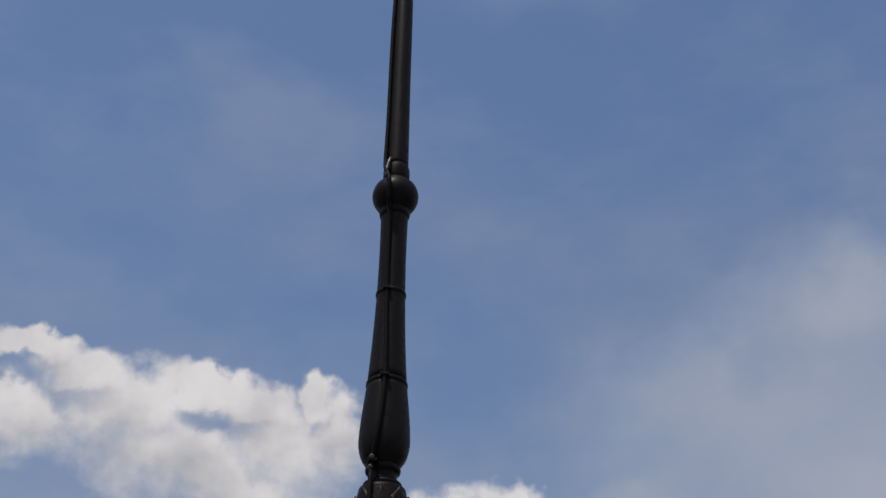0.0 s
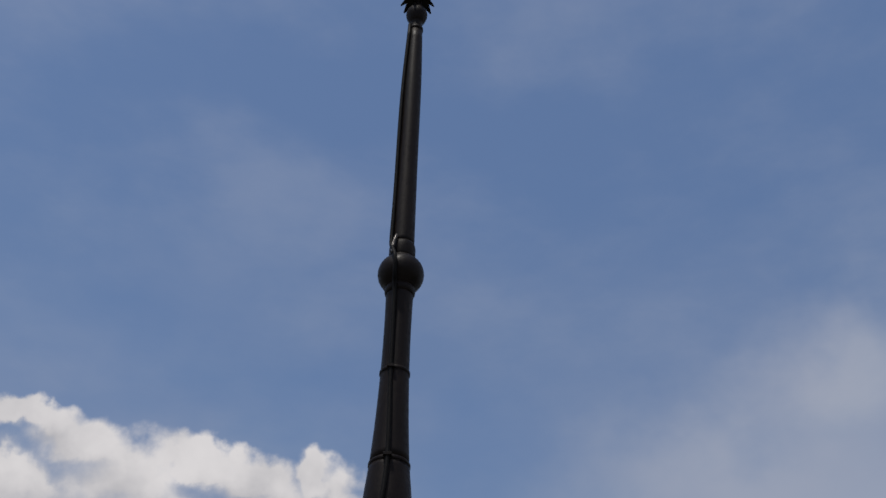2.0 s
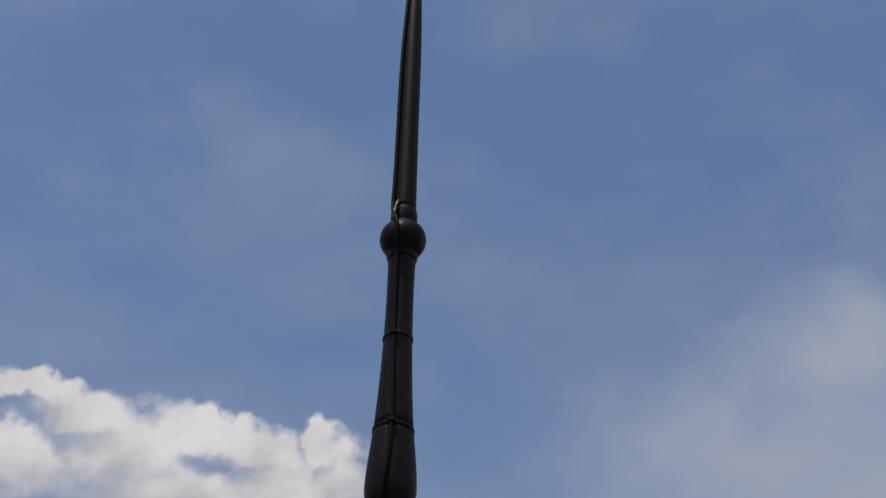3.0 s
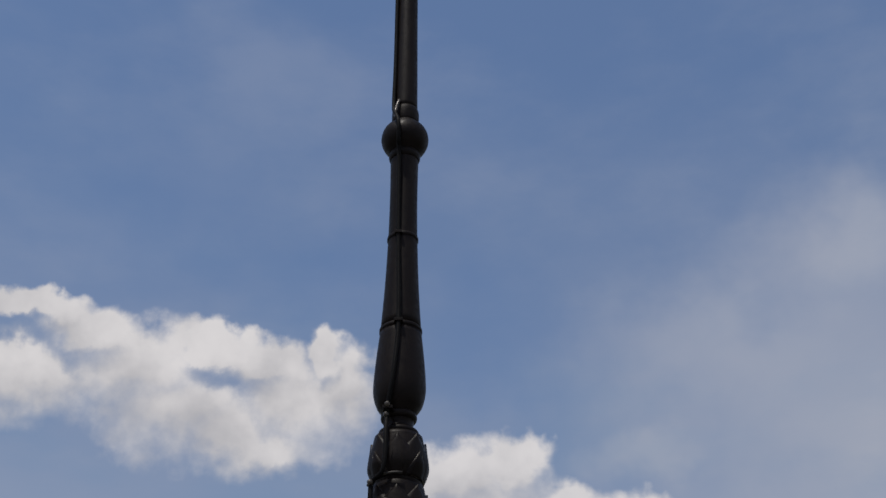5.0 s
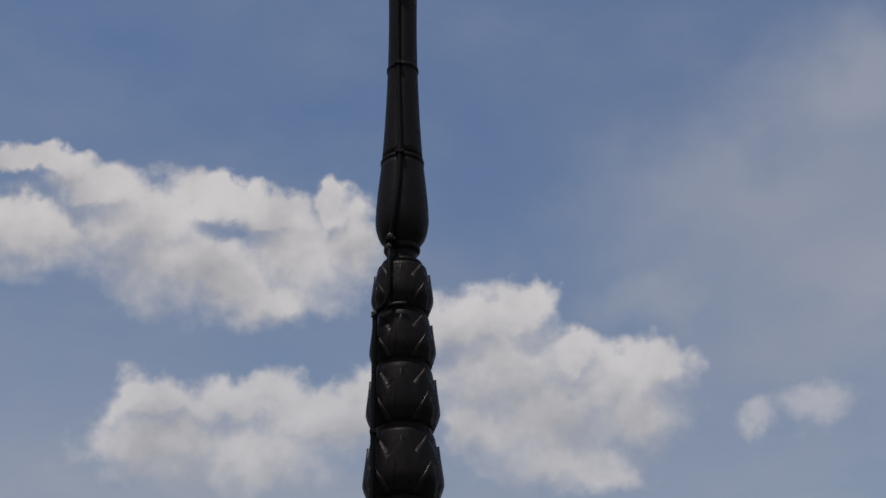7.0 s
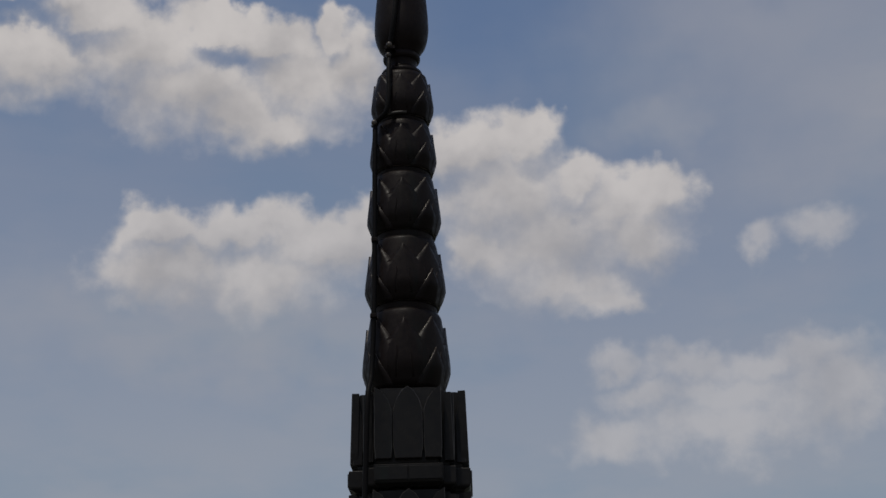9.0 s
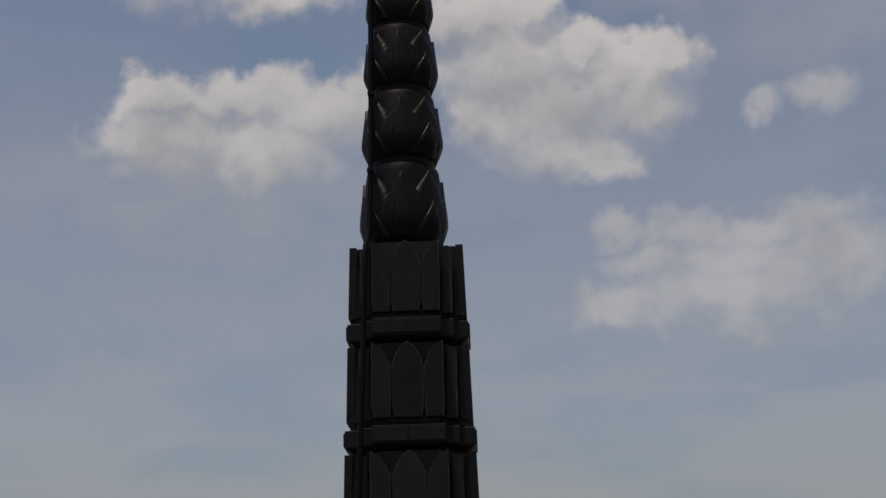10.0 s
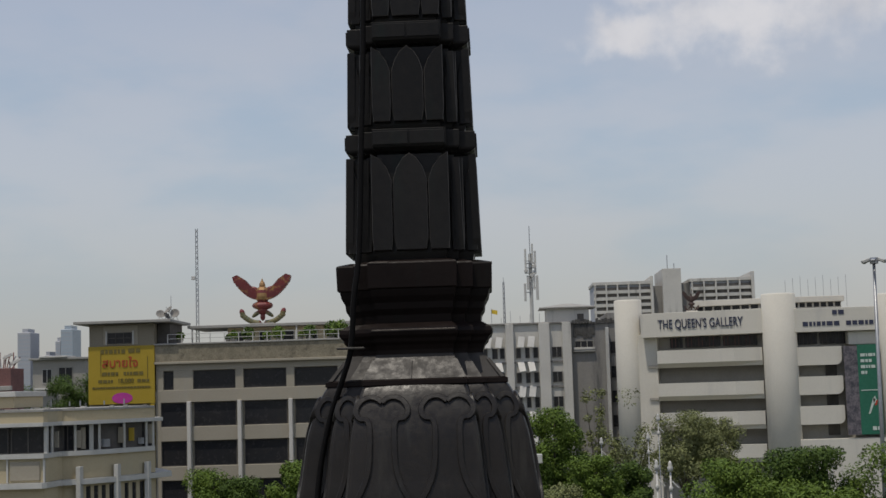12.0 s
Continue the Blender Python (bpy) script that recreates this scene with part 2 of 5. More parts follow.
# dark tone that paints the shade of rooms and recesses; also dark window frames
INTERIOR = surface("unlit_interior_tone", (0.05, 0.045, 0.04), (0.11, 0.10, 0.09), 0.8, 0, 0.8, 3.0, 0.0)
ROOF_SLAB = surface("grey_roof_slab", (0.33, 0.32, 0.29), (0.25, 0.24, 0.22), 0.85, 0, 0.4, 6, 0.15)
RED_BRICK = surface("dull_red_brick", (0.20, 0.09, 0.08), (0.12, 0.06, 0.055), 0.85, 0, 0.8, 8, 0.3)
BILLBOARD = surface("yellow_billboard", (0.36, 0.25, 0.014), (0.32, 0.22, 0.012), 0.6, 0, 0.3, 5, 0.02)
PINK = surface("magenta_print", (0.50, 0.04, 0.30), None, 0.6, 0, 2, 20, 0)
RED_INK = surface("red_print", (0.42, 0.045, 0.015), None, 0.6, 0, 2, 20, 0)
DARK_INK = surface("dark_print", (0.14, 0.11, 0.02), None, 0.6, 0, 2, 20, 0)
LETTER = surface("dark_blue_letter", (0.03, 0.035, 0.07), None, 0.5, 0, 2, 20, 0)
GREEN_BANNER = surface("green_banner", (0.012, 0.13, 0.075), (0.010, 0.105, 0.06), 0.6, 0, 0.3, 3, 0.02)
PHOTO_BANNER = surface("grey_photographic_banner", (0.035, 0.035, 0.045), (0.16, 0.14, 0.15), 0.6, 0, 1.2, 5, 0.02, 0.25)
PALE_INK = surface("pale_print", (0.55, 0.62, 0.55), None, 0.6, 0, 2, 20, 0)
STATUE_RED = surface("red_lacquered_statue", (0.17, 0.022, 0.022), (0.11, 0.02, 0.02), 0.4, 0.1, 1.4, 4.0, 0.1, 0.4, (0.35, 0.20, 0.06), 1.6)
STATUE_GOLD = surface("gilded_statue", (0.42, 0.28, 0.12), (0.30, 0.14, 0.06), 0.35, 0.5, 2, 8, 0.1)
STATUE_GREEN = surface("green_gold_scroll", (0.07, 0.09, 0.05), (0.20, 0.15, 0.06), 0.5, 0.2, 2, 6, 0.1, 0.3)
STATUE_DARK = surface("dark_statue", (0.06, 0.035, 0.03), None, 0.6, 0.2, 2, 10, 0.1)
# distance haze is mixed into these two pale bluish colours
FAR_BLUE = surface("haze_tinted_curtain_wall", (0.30, 0.355, 0.40), (0.34, 0.385, 0.42), 0.4, 0, 0.04, 0.4, 0)
FAR_GREY = surface("haze_tinted_concrete", (0.35, 0.36, 0.385), (0.38, 0.385, 0.405), 0.7, 0, 0.05, 0.4, 0)
FAR_WINDOW = surface("far_window", (0.13, 0.12, 0.105), (0.18, 0.165, 0.15), 0.5, 0, 0.2, 2, 0, gloss=0.15)
BARK = surface("bark", (0.10, 0.08, 0.06), (0.06, 0.05, 0.04), 0.95, 0, 2, 14, 0.6)
FLAG_YELLOW = surface("yellow_cloth", (0.65, 0.45, 0.04), None, 0.8, 0, 2, 9, 0.1)
GROUND = surface("city_ground", (0.10, 0.10, 0.09), (0.07, 0.09, 0.05), 0.95, 0, 0.02, 0.6, 0.2)
TERRACE = surface("pale_terrace_plaster", (0.30, 0.28, 0.25), None, 0.85, 0, 0.3, 5, 0.15)


def leaf_material(name, light, dark):
    m = bpy.data.materials.new(name)
    m.use_nodes = True
    tree = m.node_tree
    bsdf = tree.nodes["Principled BSDF"]
    island = tree.nodes.new("ShaderNodeNewGeometry").outputs["Random Per Island"]
    where = tree.nodes.new("ShaderNodeTexCoord").outputs["Object"]
    patch = noise_node(tree, where, 0.5, 3.0)
    f = math_node(tree, "ADD", math_node(tree, "MULTIPLY", island, 0.6), math_node(tree, "MULTIPLY", patch, 0.5), clamp=True)
    tree.links.new(mix_node(tree, f, dark, light), bsdf.inputs["Base Color"])
    bsdf.inputs["Roughness"].default_value = 0.6
    bsdf.inputs["Specular IOR Level"].default_value = 0.22
    return m


LEAF_FRESH = leaf_material("fresh_leaves", (0.118, 0.178, 0.022), (0.044, 0.078, 0.011))
LEAF_DEEP = leaf_material("deep_leaves", (0.080, 0.130, 0.018), (0.028, 0.052, 0.010))
LEAF_OLIVE = leaf_material("olive_leaves", (0.19, 0.205, 0.075), (0.10, 0.115, 0.05))


# ---- mesh helpers ----
def part(name, bm, material, parent=None, label="", smooth=False, edge=None):
    me = bpy.data.meshes.new(name)
    bmesh.ops.recalc_face_normals(bm, faces=bm.faces)
    bm.to_mesh(me)
    bm.free()
    me.materials.append(material)
    if edge:
        me.materials.append(edge)
    if smooth:
        for p in me.polygons:
            p.use_smooth = True
    ob = new(name, me)
    if parent is not None:
        ob.parent = parent
        ob.matrix_parent_inverse = parent.matrix_world.inverted() if parent.parent is None else Matrix.Identity(4)
    if label:
        ob["label"] = label
    return ob


def thing(name, label, category, group="", kind="", at=(0, 0, 0)):
    ob = new(name)
    ob.empty_display_size = 0.2
    ob.location = at
    bpy.context.view_layer.update()
    return tagged(ob, label, category, group, kind)


def add_box(bm, x0, x1, y0, y1, z0, z1, bevel=0.0, m=None):
    vs = [bm.verts.new((x, y, z)) for z in (z0, z1) for x, y in ((x0, y0), (x1, y0), (x1, y1), (x0, y1))]
    fs = [bm.faces.new([vs[i] for i in q]) for q in ((0, 3, 2, 1), (4, 5, 6, 7), (0, 1, 5, 4), (1, 2, 6, 5), (2, 3, 7, 6), (3, 0, 4, 7))]
    if bevel:
        es = {e for f in fs for e in f.edges}
        r = bmesh.ops.bevel(bm, geom=list(es), offset=bevel, segments=1, affect="EDGES", profile=0.5)
        vs = list({v for f in r["faces"] for v in f.verts} | {v for v in vs if v.is_valid})
    if m is not None:
        bmesh.ops.transform(bm, matrix=m, verts=vs)
    return vs


def box(name, x0, x1, y0, y1, z0, z1, material, parent=None, label="", bevel=0.03, m=None):
    bm = bmesh.new()
    add_box(bm, x0, x1, y0, y1, z0, z1, bevel, m)
    return part(name, bm, material, parent, label)


def loft(rings, closed=True, caps=True):
    """Joins rings of equal length into a skin."""
    bm = bmesh.new()
    rows = [[bm.verts.new(p) for p in ring] for ring in rings]
    n = len(rows[0])
    for a, b in zip(rows, rows[1:]):
        for i in range(n if closed else n - 1):
            j = (i + 1) % n
            bm.faces.new((a[i], a[j], b[j], b[i]))
    if caps:
        bm.faces.new(rows[0][::-1])
        bm.faces.new(rows[-1])
    return bm


def tube(points, radius, sides=8, ends=True):
    pts = [Vector(p) for p in points]
    rings = []
    side = None
    for i, p in enumerate(pts):
        way = (pts[min(i + 1, len(pts) - 1)] - pts[max(i - 1, 0)]).normalized()
        if side is None:
            side = way.orthogonal().normalized()
        side = (side - way * side.dot(way)).normalized()
        up = way.cross(side)
        r = radius[i] if isinstance(radius, (list, tuple)) else radius
        rings.append([p + (side * math.cos(a) + up * math.sin(a)) * r for a in (2 * math.pi * k / sides for k in range(sides))])
    return loft(rings, True, ends)


def smooth_path(points, steps=6):
    """A Catmull-Rom curve through the points."""
    pts = [Vector(p) for p in points]
    ext = [pts[0] * 2 - pts[1]] + pts + [pts[-1] * 2 - pts[-2]]
    out = []
    for i in range(1, len(ext) - 2):
        a, b, c, d = ext[i - 1:i + 3]
        for k in range(steps):
            t = k / steps
            out.append(0.5 * ((2 * b) + (c - a) * t + (2 * a - 5 * b + 4 * c - d) * t * t + (3 * b - a - 3 * c + d) * t ** 3))
    out.append(pts[-1])
    return out


# ---- ground, terrace and the roof under the spire ----
def ground():
    bm = bmesh.new()
    vs = [bm.verts.new((x, y, 0)) for x, y in ((-4000, -4000), (4000, -4000), (4000, 4500), (-4000, 4500))]
    bm.faces.new(vs)
    tagged(part("ground", bm, GROUND), "flat city ground of asphalt and planted verges", "ground", kind="structure")


ground()
terrace = tagged(box("terrace", -9, 9, -22, -4.2, 0, 16.3, TERRACE, bevel=0.05), "pale plastered upper terrace block", "terrace", kind="structure")


def redent(r, z, a=0.62, b=0.82):
    """The twelve-cornered plan of a Thai spire, r to the flat of its arms."""
    quarter = [(a, -1), (a, -b), (b, -b), (b, -a), (1, -a)]
    pts = []
    for k in range(4):
        c, s = math.cos(k * math.pi / 2), math.sin(k * math.pi / 2)
        pts += [((x * c - y * s) * r, (x * s + y * c) * r, z) for x, y in quarter]
    return pts


support = thing("spire_roof", "stepped plaster roof under the spire", "roof", kind="structure")
for r, z0, z1 in ((1.9, 0.0, 14.2), (1.5, 14.2, 15.2), (1.05, 15.2, 16.1), (0.75, 16.1, 16.85)):
    part("step", loft([redent(r, z0), redent(r * 0.97, z1)]), TERRACE, support)

# ---- the spire ----
spire = thing("spire", "tall dark bronze temple spire with lotus tiers and petalled base", "spire", at=(0, 0, 16.85))


def lean(z):
    """The spire's axis drifts a little along its height."""
    return 0.0 if z < 19.6 else (-0.013 if z < 21.3 else -0.013 + 0.0082 * (z - 21.3))


def ring(r, z, n=32, squash=1.0):
    return [(r * math.sin(2 * math.pi * k / n) + lean(z), -r * math.cos(2 * math.pi * k / n) * squash, z) for k in range(n)]


def spline(rows, steps=5):
    return [(p.x, p.y) for p in smooth_path([(r, z, 0) for r, z in rows], steps)]


def turned(name, rows, material=BRONZE, label="", n=32, steps=5, parent=None):
    return part(name, loft([ring(r, z, n) for r, z in (spline(rows, steps) if steps > 1 else rows)]), material, parent or spire, label, smooth=True)


# the petalled bell at the foot, on a stepped plan like the pillar above it
STEP_A, STEP_B = 0.56, 0.76
BELL = spline([(0.497, 16.85), (0.492, 17.10), (0.482, 17.38), (0.466, 17.50), (0.446, 17.637), (0.427, 17.71), (0.404, 17.772), (0.380, 17.822), (0.360, 17.852)], 7)


def bell_radius(z):
    for (r0, z0), (r1, z1) in zip(BELL, BELL[1:]):
        if z0 <= z <= z1:
            return r0 + (r1 - r0) * (z - z0) / (z1 - z0)
    return BELL[-1][0] if z > BELL[-1][1] else BELL[0][0]


def stepped_ring(r, z, soft=0.035):
    """The stepped plan with its outer corners eased."""
    a, b, c = STEP_A, STEP_B, soft
    quarter = [(-a + c, -1), (-a * 0.5, -1.012), (0, -1.016), (a * 0.5, -1.012), (a - c, -1), (a - c * 0.3, -1 + c * 0.3), (a, -1 + c), (a, -b), (b - c, -b), (b - c * 0.3, -b + c * 0.3),
               (b, -b + c), (b, -a), (1 - c, -a), (1 - c * 0.3, -a + c * 0.3)]
    pts = []
    for k in range(4):
        c0, s0 = math.cos(k * math.pi / 2), math.sin(k * math.pi / 2)
        pts += [((x * c0 - y * s0) * r, (x * s0 + y * c0) * r, z) for x, y in quarter]
    return pts


bell = part("bell", loft([stepped_ring(r, z) for r, z in BELL]), BRONZE_MID, spire, "stepped bell-shaped foot with worn shoulders")


def ribbon(points, normals, half, high):
    """A flat raised band with sloping sides laid along a line on a surface."""
    rings = []
    for i, p in enumerate(points):
        way = (points[min(i + 1, len(points) - 1)] - points[max(i - 1, 0)]).normalized()
        n = normals[i]
        side = n.cross(way).normalized()
        rings.append([p - side * half - n * 0.008, p - side * half * 0.97 + n * high * 0.75, p - side * half * 0.72 + n * high, p + side * half * 0.72 + n * high, p + side * half * 0.97 + n * high * 0.75, p + side * half - n * 0.008])
    return loft(rings)


HEAD = [(0.0, 17.782), (0.016, 17.794), (0.036, 17.801), (0.060, 17.800), (0.085, 17.787), (0.103, 17.761), (0.101, 17.736), (0.086, 17.721), (0.066, 17.719), (0.053, 17.704),
        (0.0490, 17.675), (0.0495, 17.610), (0.053, 17.545), (0.066, 17.490), (0.088, 17.442), (0.112, 17.405), (0.125, 17.380)]


def bell_scroll(side, centre, way, depth, squeeze):
    """One half of a petal's border, from the notch of its heart-shaped head down its stem."""
    q = Matrix.Rotation(side * math.pi / 2, 3, "Z")
    flat = smooth_path([(x * squeeze, z, 0) for x, z in HEAD], 5)
    pts, normals = [], []
    for p in flat:
        r = bell_radius(p.y)
        slope = (bell_radius(p.y + 0.01) - bell_radius(p.y - 0.01)) / 0.02
        bow = 0.016 * r * max(0.0, 1 - ((centre + way * p.x) / (STEP_A * r)) ** 2) if depth == 1.0 else 0.0
        pts.append(q @ Vector((centre + way * p.x, -r * depth - bow, p.y)))
        normals.append(q @ Vector((0, -1, -slope * depth)).normalized())
    part("scroll", ribbon(pts, normals, 0.0115, 0.0105), BRONZE_MID, bell, "raised scroll border of a petal")


for side in range(4):
    for centre in (-0.1265, 0.1265):
        for way in (-1, 1):
            bell_scroll(side, centre, way, 1.0, 0.97)
    for way in (-1, 1):
        bell_scroll(side, way * 0.237, way, STEP_B, 0.70)
        bell_scroll(side, way * 0.325, way, STEP_A, 0.70)

# moulded foot above the bell
part("base_ring", loft([redent(r, z, STEP_A, STEP_B) for r, z in ((0.360, 17.846), (0.369, 17.851), (0.368, 17.868), (0.352, 17.874))]), BRONZE, spire)
# paler bronze on the slope paints in the sun that falls on it
part("skirt", loft([redent(r, z, STEP_A, STEP_B) for r, z in ((0.350, 17.872), (0.322, 17.908), (0.288, 17.952), (0.274, 17.972))]), BRONZE_LIT_WORN, spire, "sloping skirt panels, sunlight put into their paler bronze")
for side in range(4):
    for u in (-1, 1):
        q = Matrix.Rotation(side * math.pi / 2, 4, "Z")
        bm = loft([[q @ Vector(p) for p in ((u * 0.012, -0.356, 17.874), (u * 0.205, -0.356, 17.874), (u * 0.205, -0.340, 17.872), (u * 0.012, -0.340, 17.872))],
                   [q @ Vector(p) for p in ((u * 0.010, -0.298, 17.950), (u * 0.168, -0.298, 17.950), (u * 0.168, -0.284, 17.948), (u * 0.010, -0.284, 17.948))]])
        part("panel", bm, BRONZE_LIT_WORN, spire)
MOULD = [(0.270, 17.960), (0.272, 17.990), (0.280, 18.010), (0.292, 18.022), (0.296, 18.036), (0.308, 18.048), (0.312, 18.062), (0.307, 18.078), (0.290, 18.088), (0.272, 18.098)]
part("lip", loft([redent(r, z, STEP_A, STEP_B) for r, z in MOULD]), BRONZE, spire, "projecting lower lip")
part("cavetto", loft([redent(r, z, STEP_A, STEP_B) for r, z in ((0.264, 18.092), (0.268, 18.130), (0.282, 18.154), (0.285, 18.180), (0.299, 18.205), (0.304, 18.226), (0.306, 18.244))]), BRONZE, spire)
part("collar", loft([redent(r, z, STEP_A, STEP_B) for r, z in ((0.306, 18.232), (0.315, 18.238), (0.318, 18.334), (0.312, 18.341), (0.262, 18.352))]), BRONZE, spire, "square-edged collar")
for side in range(4):
    q = Matrix.Rotation(side * math.pi / 2, 4, "Z")
    # added pale strips paint the lit lines along lip and collar
    for x0, x1, r, z in ((-0.168, 0.166, 0.3105, 18.067), (-0.172, -0.095, 0.3165, 18.337)):
        bm = bmesh.new()
        add_box(bm, x0, x1, -r - 0.003, -r + 0.010, z - 0.003, z + 0.004, 0.0015, q)
        part("edge_highlight", bm, BRONZE_EDGE, spire, "bright strip painting an edge highlight")


def leaf_plate(outline, thick, m):
    """A thin upright plate with a paler rim as painted highlight; outline in x and z, facing -y."""
    bm = bmesh.new()
    cx = (min(p[0] for p in outline) + max(p[0] for p in outline)) / 2
    cz = (min(p[1] for p in outline) + max(p[1] for p in outline)) / 2
    wide = max(p[0] for p in outline) - min(p[0] for p in outline)
    tall = max(p[1] for p in outline) - min(p[1] for p in outline)

    def row(inset, y):
        return [bm.verts.new((cx + (x - cx) * (1 - 2 * inset / wide), y, cz + (z - cz) * (1 - 2 * inset / tall))) for x, z in outline]

    rows = [row(0, 0.019), row(0, -thick + 0.002), row(0.0024, -thick)]
    n = len(outline)
    for k, (r0, r1) in enumerate(zip(rows, rows[1:])):
        for i in range(n):
            j = (i + 1) % n
            f = bm.faces.new((r0[i], r0[j], r1[j], r1[i]))
            f.material_index = 1 if k == 1 else 0
    bm.faces.new(rows[-1])
    bm.faces.new(rows[0][::-1])
    bmesh.ops.transform(bm, matrix=m, verts=bm.verts)
    return bm


def arch(x0, x1, z0, z1, peak=0.5):
    """A tongue with a pointed top; peak: where across its width the point lies."""
    w, xp, rise = x1 - x0, x0 + (x1 - x0) * peak, min(0.112, (z1 - z0) * 0.34)
    pts = [(x0 + w * 0.06, z0), (x1 - w * 0.06, z0), (x1, z0 + 0.05)]
    if peak < 0.99:
        pts += [(x1, z1 - rise), (xp + (x1 - xp) * 0.78, z1 - rise * 0.55), (xp + (x1 - xp) * 0.42, z1 - rise * 0.2)]
    pts += [(xp, z1)]
    if peak > 0.01:
        pts += [(xp - (xp - x0) * 0.42, z1 - rise * 0.2), (xp - (xp - x0) * 0.78, z1 - rise * 0.55), (x0, z1 - rise)]
    return pts + [(x0, z0 + 0.05)]


def pillar_tier(z0, z1, r0, r1):
    a, b = STEP_A, STEP_B
    part("pillar_core", loft([redent(r, z, a, b) for r, z in ((r0 - 0.040, z0 - 0.025), (r0 - 0.034, z0), (r1 - 0.034, z1 - 0.004), (r1 - 0.045, z1))]), BRONZE_PILLAR, spire)
    pitch = math.atan2(r0 - r1, z1 - z0)
    rm = r0
    faces = ((-0.245, 0.245, 1.0, 0.5), (-0.555, -0.262, 1.0, 0.0), (0.262, 0.555, 1.0, 1.0), (0.575, 0.757, b, 1.0), (-0.757, -0.575, b, 0.0), (0.775, 0.945, a, 1.0), (-0.945, -0.775, a, 0.0))
    for side in range(4):
        for x0, x1, depth, peak in faces:
            m = Matrix.Rotation(side * math.pi / 2, 4, "Z") @ Matrix.Translation((0, -(rm * depth - 0.016), z0)) @ Matrix.Rotation(-pitch, 4, "X")
            part("leaf", leaf_plate(arch(x0 * rm, x1 * rm, 0.012, z1 - z0 - (0.002 if depth == 1.0 else 0.02), peak), 0.013, m), BRONZE_PILLAR, spire, edge=BRONZE_RIM)


def pillar_band(z0, z1, r):
    a, b = STEP_A, STEP_B
    part("band", loft([redent(k, z, a, b) for k, z in ((r - 0.026, z0 - 0.012), (r - 0.004, z0), (r, z0 + 0.008), (r, z1 - 0.002), (r - 0.002, z1), (r - 0.03, z1 + 0.004))]), BRONZE_PILLAR, spire)
    for side in range(4):
        for x0, x1 in ((-0.54, -0.012), (0.012, 0.54)):
            bm = bmesh.new()
            add_box(bm, x0 * r, x1 * r, -r - 0.006, -r + 0.01, z0 + 0.010, z1 - 0.010, 0.0012, Matrix.Rotation(side * math.pi / 2, 4, "Z"))
            part("band_panel", bm, BRONZE_PILLAR, spire)


pillar_tier(18.378, 18.788, 0.282, 0.271)
pillar_band(18.812, 18.886, 0.267)
pillar_tier(18.906, 19.234, 0.2635, 0.256)
pillar_band(19.258, 19.333, 0.2525)
pillar_tier(19.346, 19.668, 0.2515, 0.243)


def lotus_tier(z0, r0, zw, rw, zt, rt, inner):
    rows = spline([(r0, z0), (rw - 0.004, zw - (zw - z0) * 0.25), (rw, zw + (zt - zw) * 0.06), (rw * 0.55 + rt * 0.45 - 0.003, zw + (zt - zw) * 0.5), (rt - 0.010, zt)], 5)
    tier = part("lotus_tier", loft([ring(r - 0.004, z) for r, z in rows] + [ring(inner, zt + (zt - zw) * 0.06)]), BRONZE, spire, smooth=True)

    def radius(z):
        for (ra, za), (rb, zb) in zip(rows, rows[1:]):
            if za <= z <= zb:
                return ra + (rb - ra) * (z - za) / max(zb - za, 1e-6)
        return rows[-1][0]

    # upright petals behind, broad pointed petals on the four sides, short leaves between their feet
    for turn, out, low, high, wide, waist in ((45.0, 0.000, 0.10, 0.93, 38.0, 0.45), (0.0, 0.000, 0.0, 0.88, 37.0, 0.48), (45.0, 0.004, 0.0, 0.50, 28.0, 0.0)):
        for k in range(4):
            centre = radians(90 * k + turn)
            bm = bmesh.new()
            grid = []
            for j in range(11):
                v = j / 10
                z = z0 + (zt - z0) * (low + (high - low) * v)
                half = radians(wide) * ((0.9 + 0.1 * v / max(waist, 0.01)) if v < waist else max(1.0 - ((v - waist) / (1 - waist)) ** 1.15, 0.03))
                grid.append([])
                for u in (-1, -0.5, 0, 0.5, 1):
                    r = radius(z) + out * v + 0.001 + 0.003 * v * (1 - u * u) + 0.003 * max(v - 0.75, 0) * 4 * (1 - abs(u))
                    grid[-1].append(bm.verts.new((r * math.sin(centre + u * half) + lean(z), -r * math.cos(centre + u * half), z + 0.004 * max(v - 0.9, 0) * 10 * (1 - abs(u)))))
            for p, q in zip(grid, grid[1:]):
                for i in range(4):
                    bm.faces.new((p[i], p[i + 1], q[i + 1], q[i]))
            # edge faces get the pale tone as painted sun glints
            edge = [e for e in bm.edges if e.is_boundary]
            made = bmesh.ops.extrude_edge_only(bm, edges=edge)
            for v in made["geom"]:
                if isinstance(v, bmesh.types.BMFace):
                    v.material_index = 1
                if isinstance(v, bmesh.types.BMVert):
                    flat = Vector((v.co.x - lean(v.co.z), v.co.y, 0))
                    v.co -= flat.normalized() * 0.009
            part("lotus_petal", bm, BRONZE, tier, smooth=True, edge=BRONZE_EDGE)


TIERS = [(19.690, 0.1615, 19.791, 0.191, 20.030, 0.172, 0.150), (20.078, 0.1495, 20.160, 0.1785, 20.372, 0.158, 0.140), (20.418, 0.140, 20.492, 0.166, 20.692, 0.150, 0.130),
         (20.726, 0.134, 20.791, 0.152, 20.962, 0.138, 0.118), (20.990, 0.122, 21.060, 0.1445, 21.225, 0.130, 0.080)]
for row in TIERS:
    lotus_tier(*row)
